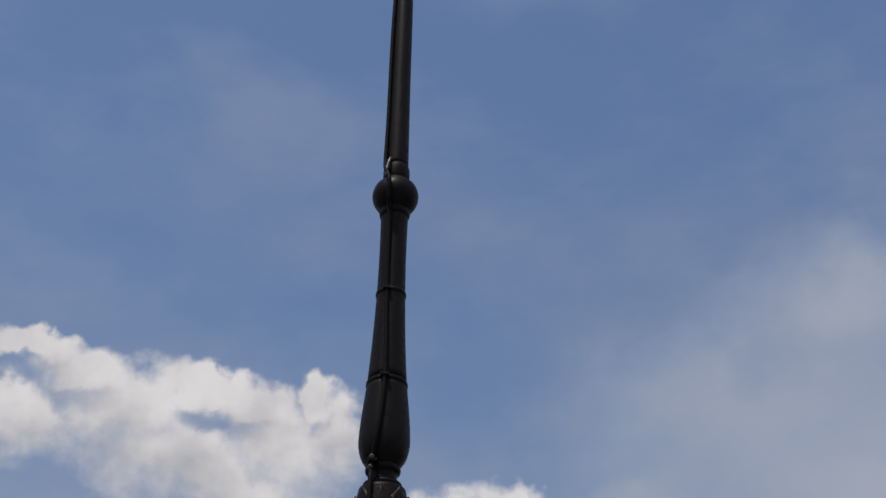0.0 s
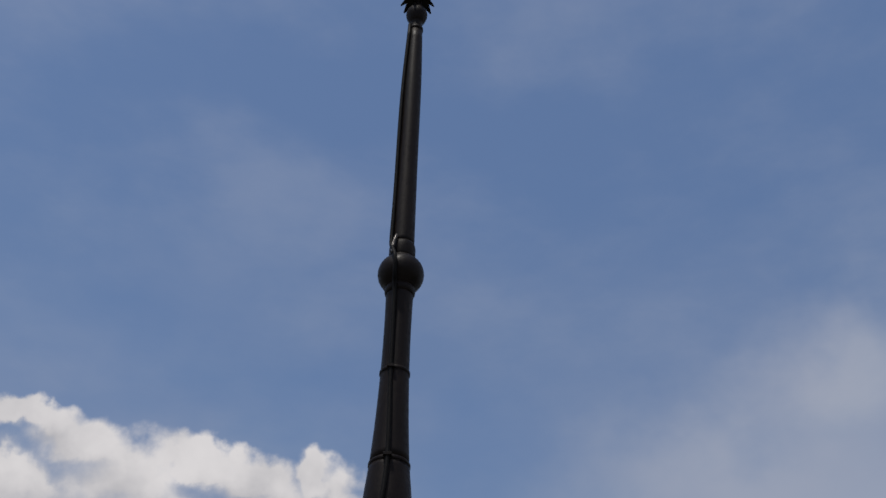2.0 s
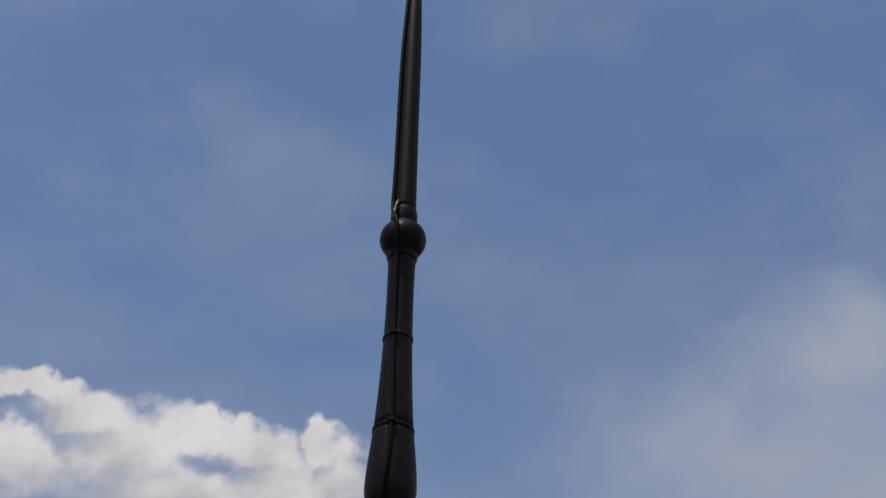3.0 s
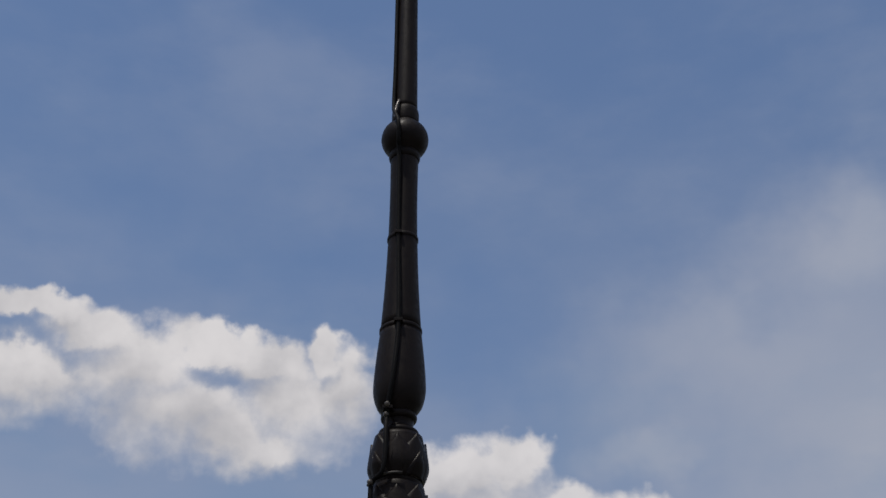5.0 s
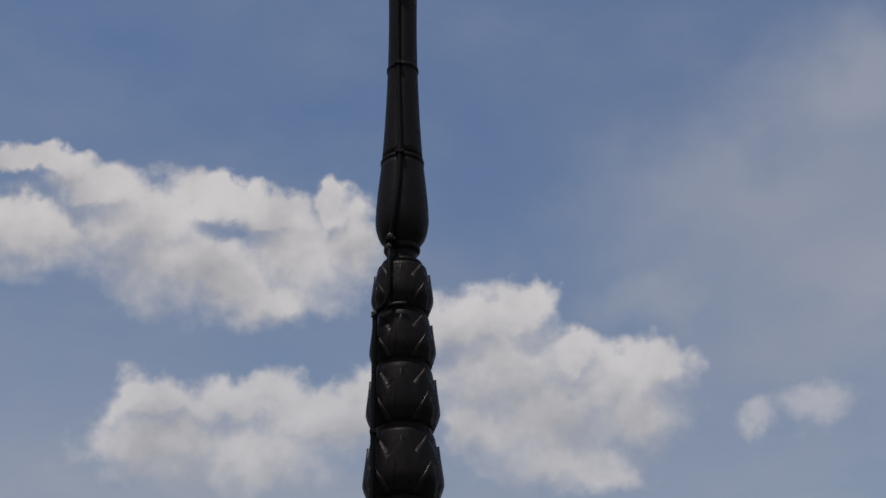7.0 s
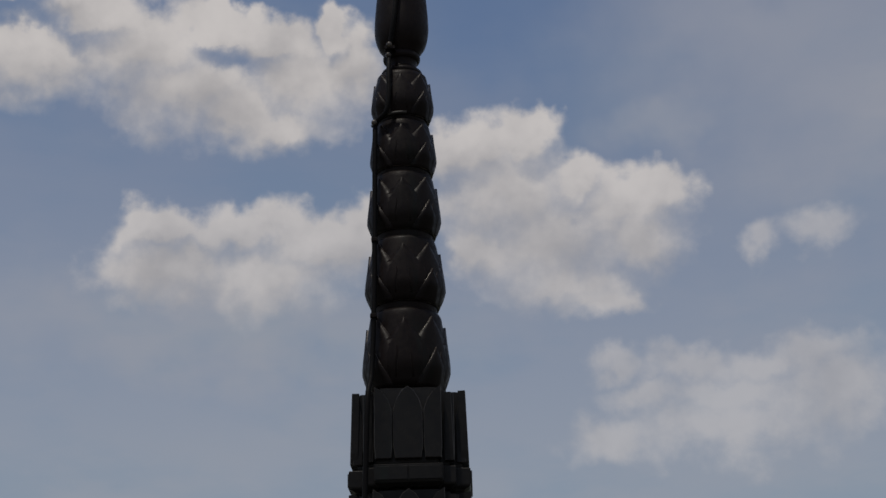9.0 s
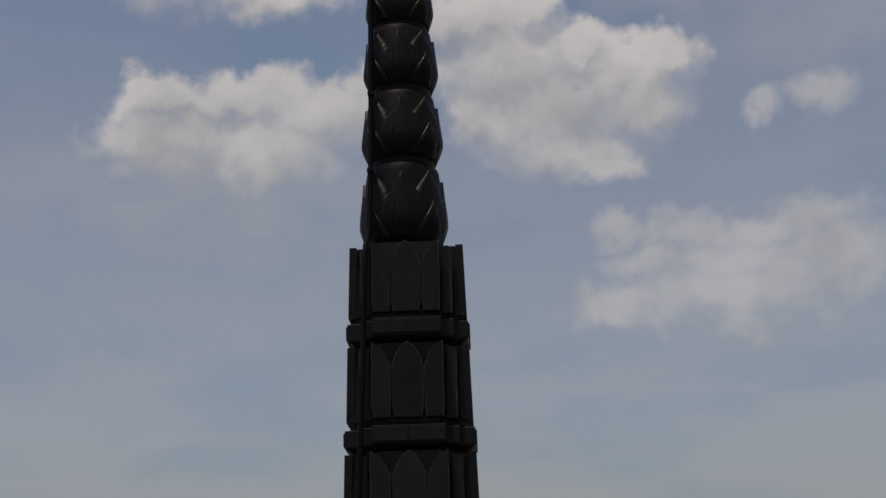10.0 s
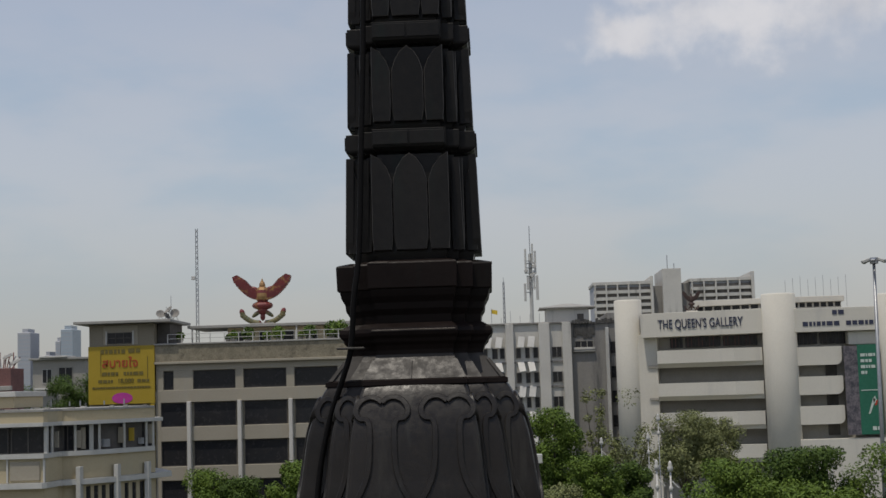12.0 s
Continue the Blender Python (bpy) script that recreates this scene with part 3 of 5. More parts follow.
for (z0, r0, *_), top in zip(TIERS, (19.69, 20.03, 20.372, 20.692, 20.962)):
    turned("neck_ring", [(r0 * 0.86, top - 0.03), (r0 * 0.90, top + 0.006), (r0 * 0.94, z0 - 0.008), (r0 * 0.95, z0 + 0.004), (r0 * 0.90, z0 + 0.014)], steps=1)

turned("neck", [(0.085, 21.225), (0.098, 21.240), (0.095, 21.258), (0.074, 21.275), (0.070, 21.297), (0.074, 21.315)], steps=3)
turned("neck_bead", [(0.070, 21.312), (0.084, 21.322), (0.088, 21.336), (0.084, 21.350), (0.074, 21.358)], steps=3)
turned("bulb", [(0.080, 21.352), (0.092, 21.370), (0.112, 21.402), (0.126, 21.455), (0.1285, 21.520), (0.120, 21.650), (0.1035, 21.815)], label="swelling bulb", n=24)
turned("bulb_band", [(0.1000, 21.806), (0.1075, 21.812), (0.1075, 21.826), (0.1010, 21.834)], steps=1)
turned("shaft", [(0.1020, 21.826), (0.0870, 22.080), (0.0765, 22.370), (0.0730, 22.600), (0.0735, 22.790), (0.0755, 22.900)], n=24)
turned("shaft_band", [(0.0745, 22.362), (0.0815, 22.368), (0.0815, 22.382), (0.0750, 22.390)], steps=1)
turned("shaft_cap", [(0.0760, 22.890), (0.0830, 22.905), (0.0850, 22.925), (0.0780, 22.945)], steps=2)
turned("ball", [(0.070, 22.930)] + [(0.129 * math.sin(a), 23.040 - 0.122 * math.cos(a)) for a in (0.75, 1.0, 1.3, 1.6, 1.9, 2.15, 2.45)] + [(0.066, 23.155)], label="round ball knop", steps=2)
turned("pole_foot", [(0.068, 23.135), (0.0745, 23.160), (0.0745, 23.215), (0.0720, 23.235), (0.0660, 23.250)], steps=1)
turned("pole", [(0.0660, 23.240), (0.0635, 23.450), (0.0585, 23.910), (0.0545, 24.550), (0.0420, 25.040)], label="slender tapering pole", n=20)
turned("pole_bead", [(0.0410, 25.020), (0.0470, 25.030), (0.0470, 25.046), (0.0400, 25.056)], steps=1, n=20)
turned("finial_ball", [(0.038, 25.050), (0.040, 25.095), (0.052, 25.118), (0.068, 25.165), (0.064, 25.205), (0.045, 25.235), (0.030, 25.245)], n=24, steps=3)
turned("finial_stem", [(0.030, 25.235), (0.034, 25.300), (0.024, 25.420), (0.012, 25.700), (0.004, 26.000)], n=16, steps=3)
for k in range(10):
    a = 2 * math.pi * k / 10
    q = Matrix.Translation((lean(25.3), 0, 25.30)) @ Matrix.Rotation(a, 4, "Z")
    bm = loft([[(0.028, -0.012, 0.03), (0.028, 0.012, 0.03), (0.030, 0.012, 0.018), (0.030, -0.012, 0.018)],
               [(0.075, -0.022, 0.022), (0.075, 0.022, 0.022), (0.076, 0.022, 0.012), (0.076, -0.022, 0.012)],
               [(0.110, -0.004, -0.030), (0.110, 0.004, -0.030), (0.106, 0.004, -0.034), (0.106, -0.004, -0.034)]])
    bmesh.ops.transform(bm, matrix=q, verts=bm.verts)
    part("crown_leaf", bm, BRONZE, spire)

# lightning cable with its clips
cable = thing("lightning_cable", "black lightning cable running down the spire", "cable", at=(0, 0, 17))
CABLE_LINE = [(-0.020, -0.036, 25.05), (-0.046, -0.032, 24.40), (-0.054, -0.036, 23.60), (-0.060, -0.050, 23.25), (-0.050, -0.098, 23.16), (-0.030, -0.142, 23.06), (-0.028, -0.125, 22.95),
              (-0.026, -0.090, 22.86), (-0.024, -0.085, 22.36), (-0.016, -0.118, 21.82), (-0.036, -0.140, 21.52), (-0.058, -0.118, 21.37), (-0.066, -0.100, 21.31), (-0.068, -0.136, 21.20),
              (-0.068, -0.152, 21.08), (-0.082, -0.148, 20.99), (-0.128, -0.118, 20.95), (-0.134, -0.128, 20.85), (-0.137, -0.142, 20.50), (-0.141, -0.160, 20.10), (-0.152, -0.190, 19.75), (-0.165, -0.262, 19.60),
              (-0.176, -0.278, 19.20), (-0.192, -0.295, 18.80), (-0.208, -0.312, 18.40), (-0.232, -0.332, 18.20), (-0.250, -0.325, 18.00), (-0.287, -0.312, 17.88), (-0.345, -0.285, 17.72), (-0.392, -0.283, 17.50),
              (-0.418, -0.296, 17.20), (-0.428, -0.300, 16.90)]
part("sheath", tube(smooth_path(CABLE_LINE, 6), 0.0115, 8), CABLE, cable, smooth=True)
for x, y, z, w in ((-0.024, -0.085, 22.37, 0.02), (-0.016, -0.118, 21.82, 0.022), (-0.062, -0.108, 21.34, 0.024), (-0.250, -0.330, 18.00, 0.055), (-0.138, -0.148, 20.36, 0.014), (-0.144, -0.168, 20.0, 0.014)):
    bm = bmesh.new()
    h = 0.004 if w > 0.05 else 0.009
    add_box(bm, x - w, x + w, y - 0.016, y + 0.03, z - h, z + h, 0.002)
    part("clip", bm, BRONZE_LIT_WORN if w > 0.05 else BRONZE, cable, "small metal clip")
part("hook", tube(smooth_path([(-0.030, -0.070, 23.27), (-0.042, -0.084, 23.22), (-0.050, -0.100, 23.15), (-0.044, -0.128, 23.10)], 4), 0.009, 6), BRONZE_EDGE, cable, "bent metal strap", smooth=True)
for x, y, z in ((-0.064, -0.124, 21.352), (-0.070, -0.108, 21.305), (-0.137, -0.130, 20.945)):
    bm = bmesh.new()
    bmesh.ops.create_uvsphere(bm, u_segments=10, v_segments=7, radius=0.014, matrix=Matrix.Translation((x, y, z)))
    part("clamp_knob", bm, BRONZE_EDGE, cable, smooth=True)
band_path = [(0.147 * math.sin(a) - 0.013, -0.147 * math.cos(a), 20.975 + 0.012 * math.cos(a * 2)) for a in (radians(d) for d in range(-70, 20, 10))]
part("cable_tie", tube(band_path, 0.007, 6), BRONZE_LIT_WORN, cable, smooth=True)

# ---- buildings ----
def window(parent, x0, x1, y, z0, z1, name="window", panes=1, frame_mat=None, depth=0.25, m=None, tall=1):
    """A dark pane set back behind a thin frame; the facade looks along -y."""
    bm = bmesh.new()
    add_box(bm, x0, x1, y - 0.02, y + 0.06, z0, z1, 0, m)
    w = part(name, bm, WINDOW, parent)
    fm = frame_mat or SHADE_WALL
    t = 0.06
    bars = [(x0, x0 + t, z0, z1), (x1 - t, x1, z0, z1), (x0 + t, x1 - t, z0, z0 + t), (x0 + t, x1 - t, z1 - t, z1)]
    for k in range(1, panes):
        xm = x0 + (x1 - x0) * k / panes
        bars.append((xm - 0.04, xm + 0.04, z0 + t, z1 - t))
    for k in range(1, tall):
        zm = z0 + (z1 - z0) * k / tall
        bars.append((x0 + t, x1 - t, zm - 0.03, zm + 0.03))
    bm = bmesh.new()
    for a, b, c, d in bars:
        add_box(bm, a, b, y - 0.07, y - 0.021, c, d, 0, m)
    part("frame", bm, fm, w)
    return w


def lettering(name, text, size, place, material, parent, label, depth=0.06, turn=0.0, stretch=1.0):
    curve = bpy.data.curves.new(name, "FONT")
    curve.body, curve.size, curve.extrude, curve.align_x, curve.align_y = text, size, depth, "CENTER", "CENTER"
    curve.offset = 0.006 * size
    temp = bpy.data.objects.new(name, curve)
    scene.collection.objects.link(temp)
    bpy.context.view_layer.update()
    me = bpy.data.meshes.new_from_object(temp.evaluated_get(bpy.context.evaluated_depsgraph_get()))
    bpy.data.objects.remove(temp)
    me.materials.clear()
    me.materials.append(material)
    me.transform(Matrix.Translation(place) @ Matrix.Rotation(turn, 4, "Z") @ Matrix.Rotation(math.pi / 2, 4, "X") @ Matrix.Diagonal((stretch, 1, 1, 1)))
    ob = new(name, me)
    ob.parent = parent
    ob.matrix_parent_inverse = parent.matrix_world.inverted() if parent.parent is None else Matrix.Identity(4)
    ob["label"] = label
    return ob


def bars_of_text(parent, x0, x1, y, z, height, material, rnd, m=None, name="text_bars"):
    bm = bmesh.new()
    x = x0
    while x < x1 - height * 0.5:
        w = min(height * rnd.uniform(0.5, 1.6), x1 - x)
        add_box(bm, x, x + w, y - 0.03, y, z, z + height, 0, m)
        x += w + height * 0.28
    return part(name, bm, material, parent)


# office block with the long dark window bands
office = thing("office_building", "cream office building with dark window bands and a weathered parapet", "building", at=(-22, 150, 0))
OX0, OX1, OY = -34.2, -8.5, 140.0
box("wall", OX0, OX1, OY + 0.35, OY + 18, 0, 21.45, CREAM, office, bevel=0)
box("parapet", OX0 - 0.1, OX1 + 0.2, OY - 0.25, OY + 18.2, 21.5, 23.25, PARAPET, office, "stained brown parapet band")
box("parapet_ledge", OX0 - 0.15, OX1 + 0.25, OY - 0.4, OY + 0.2, 21.30, 21.55, CREAM, office)
box("coping", OX0 - 0.15, OX1 + 0.25, OY - 0.38, OY + 18.3, 23.24, 23.42, ROOF_SLAB, office)
PIERS = (-30.85, -25.72, -20.55, -15.35, -10.2)
STOREYS = ((18.72, 20.60), (15.0, 17.40), (11.05, 13.52), (7.1, 9.6), (3.2, 5.7))
for i, (z0, z1) in enumerate(STOREYS):
    edges = [OX0 + 0.75, *PIERS, OX1 - 0.4]
    for a, b in zip(edges, edges[1:]):
        lo, hi = a + 0.42, b - 0.42
        if a == edges[0]:
            lo, hi = (a - 0.0, a + 1.0) if i == 0 else (a - 0.3, b - 0.35)
        window(office, lo, hi, OY + 0.30, z0, z1, panes=1, frame_mat=INTERIOR)
    box("spandrel", OX0, OX1, OY, OY + 0.5, z1 + 0.02, (STOREYS[i - 1][0] if i else 21.42) - 0.02, CREAM, office, bevel=0.04)
    if i:
        continue
    for a, b in ((OX0, OX0 + 0.73), (OX0 + 1.78, PIERS[0] + 0.40), *((p - 0.40, p + 0.40) for p in PIERS[1:]), (OX1 - 0.8, OX1)):
        box("wall_pier", a, b, OY + 0.02, OY + 0.5, z0 - 0.05, z1 + 0.05, CREAM, office, bevel=0)
for p in PIERS[:-1]:
    box("pier", p - 0.19, p + 0.19, OY - 0.45, OY + 0.3, 0, 17.5, WHITE_WALL, office, "white upright pier")
box("end_wall", OX0 - 0.1, OX0 + 0.45, OY - 0.02, OY + 0.6, 0, 18.6, CREAM, office, bevel=0.03)

tower = thing("stair_tower", "tan rooftop stair tower with flat overhanging roof", "building", at=(-37.6, 145, 0))
box("wall", -41.0, -34.35, 140.0, 147.0, 0, 25.55, TAN_WALL, tower, bevel=0.03)
box("wall_panel", -39.55, -36.0, 139.93, 140.02, 23.4, 25.4, CREAM, tower)
box("roof", -42.3, -32.4, 138.8, 148.5, 25.58, 25.86, ROOF_SLAB, tower, "thin flat overhanging roof")
# dark block put where the open recess lies in shade
box("recess_shade", -34.3, -33.0, 141.2, 147.0, 23.4, 25.55, INTERIOR, tower)
window(tower, -39.1, -36.6, 139.90, 23.55, 24.68, panes=3, frame_mat=INTERIOR, tall=2)
box("window_surround", -39.3, -39.12, 139.84, 140.0, 23.4, 24.85, PAINTED, tower)
box("window_surround", -36.58, -36.4, 139.84, 140.0, 23.4, 24.85, PAINTED, tower)

rnd = random.Random(4)
billboard = thing("billboard", "yellow advertising billboard with red and dark print", "billboard", at=(-37.6, 139.8, 17))
box("board", -41.0, -34.25, 139.6, 139.85, 17.45, 23.3, BILLBOARD, billboard, bevel=0.02)
box("board_strip", -34.75, -34.3, 139.62, 139.8, 9.0, 17.43, BILLBOARD, billboard)
lettering("red_word", "สบายใจ", 1.25, (-37.75, 139.56, 21.55), RED_INK, billboard, "large red word", 0.02)
bars_of_text(billboard, -39.7, -37.2, 139.59, 22.55, 0.42, DARK_INK, rnd)
bars_of_text(billboard, -36.9, -35.7, 139.59, 22.6, 0.42, DARK_INK, rnd)
bars_of_text(billboard, -39.6, -37.7, 139.59, 20.35, 0.34, DARK_INK, rnd)
bars_of_text(billboard, -37.4, -35.4, 139.59, 20.35, 0.34, DARK_INK, rnd)
bars_of_text(billboard, -40.0, -38.5, 139.59, 19.62, 0.30, DARK_INK, rnd)
lettering("price", "18,000", 0.62, (-37.2, 139.56, 19.78), DARK_INK, billboard, "dark printed figures", 0.02)
bars_of_text(billboard, -36.0, -34.8, 139.59, 19.62, 0.30, DARK_INK, rnd)
bars_of_text(billboard, -40.6, -34.7, 139.59, 19.02, 0.20, DARK_INK, rnd)
box("print_rule", -39.75, -39.70, 139.56, 139.6, 20.3, 22.9, DARK_INK, billboard, bevel=0)
box("print_rule", -34.98, -34.93, 139.56, 139.6, 20.0, 22.2, DARK_INK, billboard, bevel=0)
bm = bmesh.new()
bmesh.ops.create_circle(bm, cap_ends=True, segments=28, radius=1.0, matrix=Matrix.Translation((-37.55, 139.57, 18.05)) @ Matrix.Rotation(math.pi / 2, 4, "X") @ Matrix.Diagonal((1.05, 0.55, 1, 1)))
part("oval_mark", bm, PINK, billboard, "magenta oval mark")

# rooftop pavilion, railing, mast and statue
pavilion = thing("rooftop_pavilion", "low cream rooftop pavilion behind a railing", "building", at=(-22, 150, 23.3))
box("wall", -28.5, -15.5, 149, 156, 23.3, 25.2, YELLOW_CREAM, pavilion)
box("roof", -32.6, -14.6, 147.8, 157, 25.22, 25.52, ROOF_SLAB, pavilion)
for k in range(5):
    window(pavilion, -27.6 + k * 2.5, -26.3 + k * 2.5, 148.96, 23.6, 24.8, frame_mat=PAINTED)
for k in range(4):
    box("post", -32.2 + k * 5.6, -32.05 + k * 5.6, 147.9, 148.05, 23.42, 25.22, PAINTED, pavilion, bevel=0)
railing = thing("roof_railing", "thin white metal roof railing", "railing", at=(-22, 140, 23.4))
for k in range(17):
    x = -33.0 + k * 1.45
    box("post", x - 0.04, x + 0.04, 140.1, 140.18, 23.40, 24.35, PAINTED, railing, bevel=0)
for z in (23.85, 24.30):
    box("rail", -33.0, -9.7, 140.11, 140.17, z, z + 0.05, PAINTED, railing, bevel=0)


def lattice_mast(name, label, x, y, z0, z1, width, material, bays):
    mast = thing(name, label, "mast", at=(x, y, z0))
    legs = [(width * math.sin(a), width * math.cos(a)) for a in (0.3, 2.4, 4.5)]
    for dx, dy in legs:
        part("leg", tube([(x + dx, y + dy, z0), (x + dx * 0.7, y + dy * 0.7, z1)], 0.045, 6), material, mast)
    bm_all = bmesh.new()
    for k in range(bays):
        za, zb = z0 + (z1 - z0) * k / bays, z0 + (z1 - z0) * (k + 1) / bays
        for i in range(3):
            (ax, ay), (bx, by) = legs[i], legs[(i + 1) % 3]
            t = tube([(x + ax * 0.85, y + ay * 0.85, za), (x + bx * 0.85, y + by * 0.85, zb)], 0.025, 4)
            me = bpy.data.meshes.new("tmp")
            t.to_mesh(me)
            t.free()
            bm_all.from_mesh(me)
            bpy.data.meshes.remove(me)
    part("bracing", bm_all, material, mast)
    return mast


mast = lattice_mast("radio_mast", "slim grey lattice radio mast on a roof", -31.9, 150.0, 23.4, 36.2, 0.19, STEEL, 22)
box("dish", -32.5, -32.1, 149.6, 149.9, 30.6, 31.0, PAINTED, mast)


def winged_statue(name, label, x, y, z, scale, material, colours=(), slim=1.0, tall=1.0):
    """A plain bird-man figure with spread wings on a scrolled stand; one mesh."""
    bm = bmesh.new()

    def blob(cx, cz, rx, ry, rz, tilt=0.0):
        bmesh.ops.create_uvsphere(bm, u_segments=14, v_segments=9, radius=1.0, matrix=Matrix.Translation((cx, 0, cz)) @ Matrix.Rotation(tilt, 4, "Y") @ Matrix.Diagonal((rx, ry, rz, 1)))

    blob(0, 0.50, 0.19, 0.16, 0.21)
    blob(0, 0.70, 0.085, 0.09, 0.11)
    bmesh.ops.create_cone(bm, segments=10, radius1=0.05, radius2=0.005, depth=0.10, matrix=Matrix.Translation((0, 0, 0.82)))
    blob(0, 0.27, 0.29, 0.17, 0.10)
    blob(0, 0.16, 0.13, 0.12, 0.10)
    blob(0, 0.03, 0.07, 0.08, 0.09)
    for s in (-1, 1):
        for k in range(11):
            f = k / 10
            root = Vector((s * (0.10 + 0.40 * f), 0, 0.57 + 0.12 * f + 0.06 * f * f))
            tip = Vector((s * (0.24 + 0.56 * f), 0, 0.41 + 0.14 * f + 0.35 * f ** 2.2))
            way = tip - root
            side = Vector((-way.z, 0, way.x)).normalized() * 0.095
            mid = root + way * 0.72
            front = [root - side, mid - side, tip, mid + side, root + side]
            va = [bm.verts.new((p.x, -0.10 - 0.005 * k, p.z)) for p in front]
            vb = [bm.verts.new((p.x, 0.05 + 0.003 * k, p.z)) for p in front]
            bm.faces.new(va)
            bm.faces.new(vb[::-1])
            for i in range(5):
                j = (i + 1) % 5
                bm.faces.new((va[i], vb[i], vb[j], va[j]))
        arm = [Vector((s * 0.08, -0.08, 0.60)), Vector((s * 0.34, -0.08, 0.66)), Vector((s * 0.56, -0.07, 0.74)), Vector((s * 0.76, -0.06, 0.90))]
        for a, b in zip(arm, arm[1:]):
            c = (a + b) / 2
            blob(c.x, c.z, (b - a).length * 0.62, 0.06, 0.055, -math.atan2(b.z - a.z, b.x - a.x))
        blob(s * 0.20, 0.52, 0.15, 0.08, 0.07, s * -0.5)
        blob(s * 0.16, 0.10, 0.16, 0.07, 0.05, s * 0.5)
        for k in range(8):
            f = k / 7
            blob(s * (0.12 + 0.42 * f), -0.10 + 0.16 * f * f, 0.085, 0.06, 0.055)
        blob(s * 0.56, 0.12, 0.07, 0.06, 0.10, s * 0.6)
    for f in bm.faces:
        c = f.calc_center_median()
        if colours and c.z < 0.13 and abs(c.x) > 0.10:
            f.material_index = 2
        elif colours and abs(c.x) < 0.17 and (c.z > 0.60 or 0.42 < c.z < 0.54):
            f.material_index = 1
    for v in bm.verts:
        v.co = Vector((x, y, z)) + Vector((v.co.x * scale * slim, v.co.y * scale, v.co.z * scale * tall))
    ob = tagged(part(name, bm, material, smooth=False), label, "statue")
    for m in colours:
        ob.data.materials.append(m)
    return ob


winged_statue("winged_statue", "red and gold winged bird statue on a roof", -24.75, 149.5, 26.2, 4.25, STATUE_RED, (STATUE_GOLD, STATUE_GREEN), 0.93, 1.17)
box("statue_plinth", -26.0, -23.5, 149.0, 150.0, 25.52, 25.66, ROOF_SLAB, pavilion)
dish = thing("satellite_dishes", "cluster of grey satellite dishes on a roof", "satellite dish", at=(-34, 145, 25.86))
for dx, dz, tilt, turn in ((-0.8, 0.75, 0.9, 0.5), (0.15, 1.15, 0.5, -0.7), (0.75, 0.8, 1.2, 0.2), (-0.2, 0.5, 0.3, 0.9)):
    rim = [(0.06 * k, 0.035 * (k / 7) ** 2 * 4) for k in range(1, 9)]
    q = Matrix.Translation((-34 + dx, 144.8, 25.90 + dz)) @ Matrix.Rotation(turn, 4, "Y") @ Matrix.Rotation(tilt, 4, "X")
    bm = loft([[(r * math.cos(a), r * math.sin(a), h) for a in (2 * math.pi * i / 18 for i in range(18))] for r, h in rim + [(r, h - 0.02) for r, h in rim[::-1]]])
    bmesh.ops.transform(bm, matrix=q, verts=bm.verts)
    part("dish", bm, GREY_WALL, dish, smooth=True)
    x, y, z = q.translation
    for fx in (-0.35, 0.35):
        part("strut", tube([(x + fx, 145.1, 25.86), (x, y + 0.05, z)], 0.03, 5), GREY_WALL, dish)
    part("feed_arm", tube([(x, y, z), tuple(q @ Vector((0, 0.1, 0.5)))], 0.02, 5), STEEL, dish)
part("aerial", tube([(-33.7, 145, 25.86), (-33.7, 145, 28.6)], 0.03, 5), STEEL, dish)

# rounded building with a glazed upper gallery
rotunda = thing("rounded_building", "pale yellow rounded building with a glazed upper floor", "building", at=(-30, 106, 0))


def bowed(s):
    """Depth of the facade along its run s: a straight wing, a step back, then a bow that falls away."""
    if s < -33.0:
        return 99.2
    if s < -31.4:
        u = (s + 33.0) / 1.6
        return 99.2 + 3.2 * u * u * (3 - 2 * u)
    return 102.4 + 6.8 * min(1.2, (s + 31.4) / 6.8) ** 1.5


def bow_at(s, out=0.0):
    d = bowed(s) - out
    return 0.3 + (s - 0.3) * d / 99.4, d


def bow_band(name, z0, z1, out, material, x0=-42.0, x1=-24.6, label="", parent=None):
    ss = [x0 + (x1 - x0) * k / 48 for k in range(49)]
    front0 = [(*bow_at(s, out), z0) for s in ss]
    ex, ey = bow_at(x1)
    pts = front0 + [(ex - 1.2, ey + 3.0, z0), (ex - 5.0, 121.0, z0), (front0[0][0], 121.0, z0)]
    return part(name, loft([pts, [(x, y, z1) for x, y, _ in pts]]), material, parent or rotunda, label)


def bow_box(name, s, half, z0, z1, front, back, material, label="", bevel=0.0):
    x, y = bow_at(s)
    return box(name, x - half, x + half, y - front, y + back, z0, z1, material, rotunda, label, bevel)


bow_band("wall", 0, 11.9, 0.0, YELLOW_CREAM)
bow_band("lower_wall", 12.3, 14.05, 0.0, YELLOW_CREAM)
bow_band("ledge", 11.88, 12.28, 0.55, PAINTED, x1=-23.4, label="white projecting ledge")
bow_band("sill", 14.03, 14.38, 0.25, PAINTED)
# dimness of the rooms is put into this band's colour
bow_band("glazing", 14.36, 16.36, -0.45, INTERIOR, label="upper gallery glazing in a painted dim tone")
bow_band("eave", 16.34, 16.62, 0.45, PAINTED, x1=-24.0, label="white eave")
bow_band("upper_wall", 16.60, 17.42, 0.0, YELLOW_CREAM)
bow_band("coping", 17.40, 17.56, 0.10, ROOF_SLAB)
for x in (-38.6, -32.75, -32.3, -30.55, -29.35, -28.75, -26.9, -25.25, -24.75):
    bow_box("mullion", x, 0.13 if x in (-32.75, -29.35) else 0.065, 14.3, 16.4, 0.12, 0.2, PAINTED, "white mullion", 0.02)
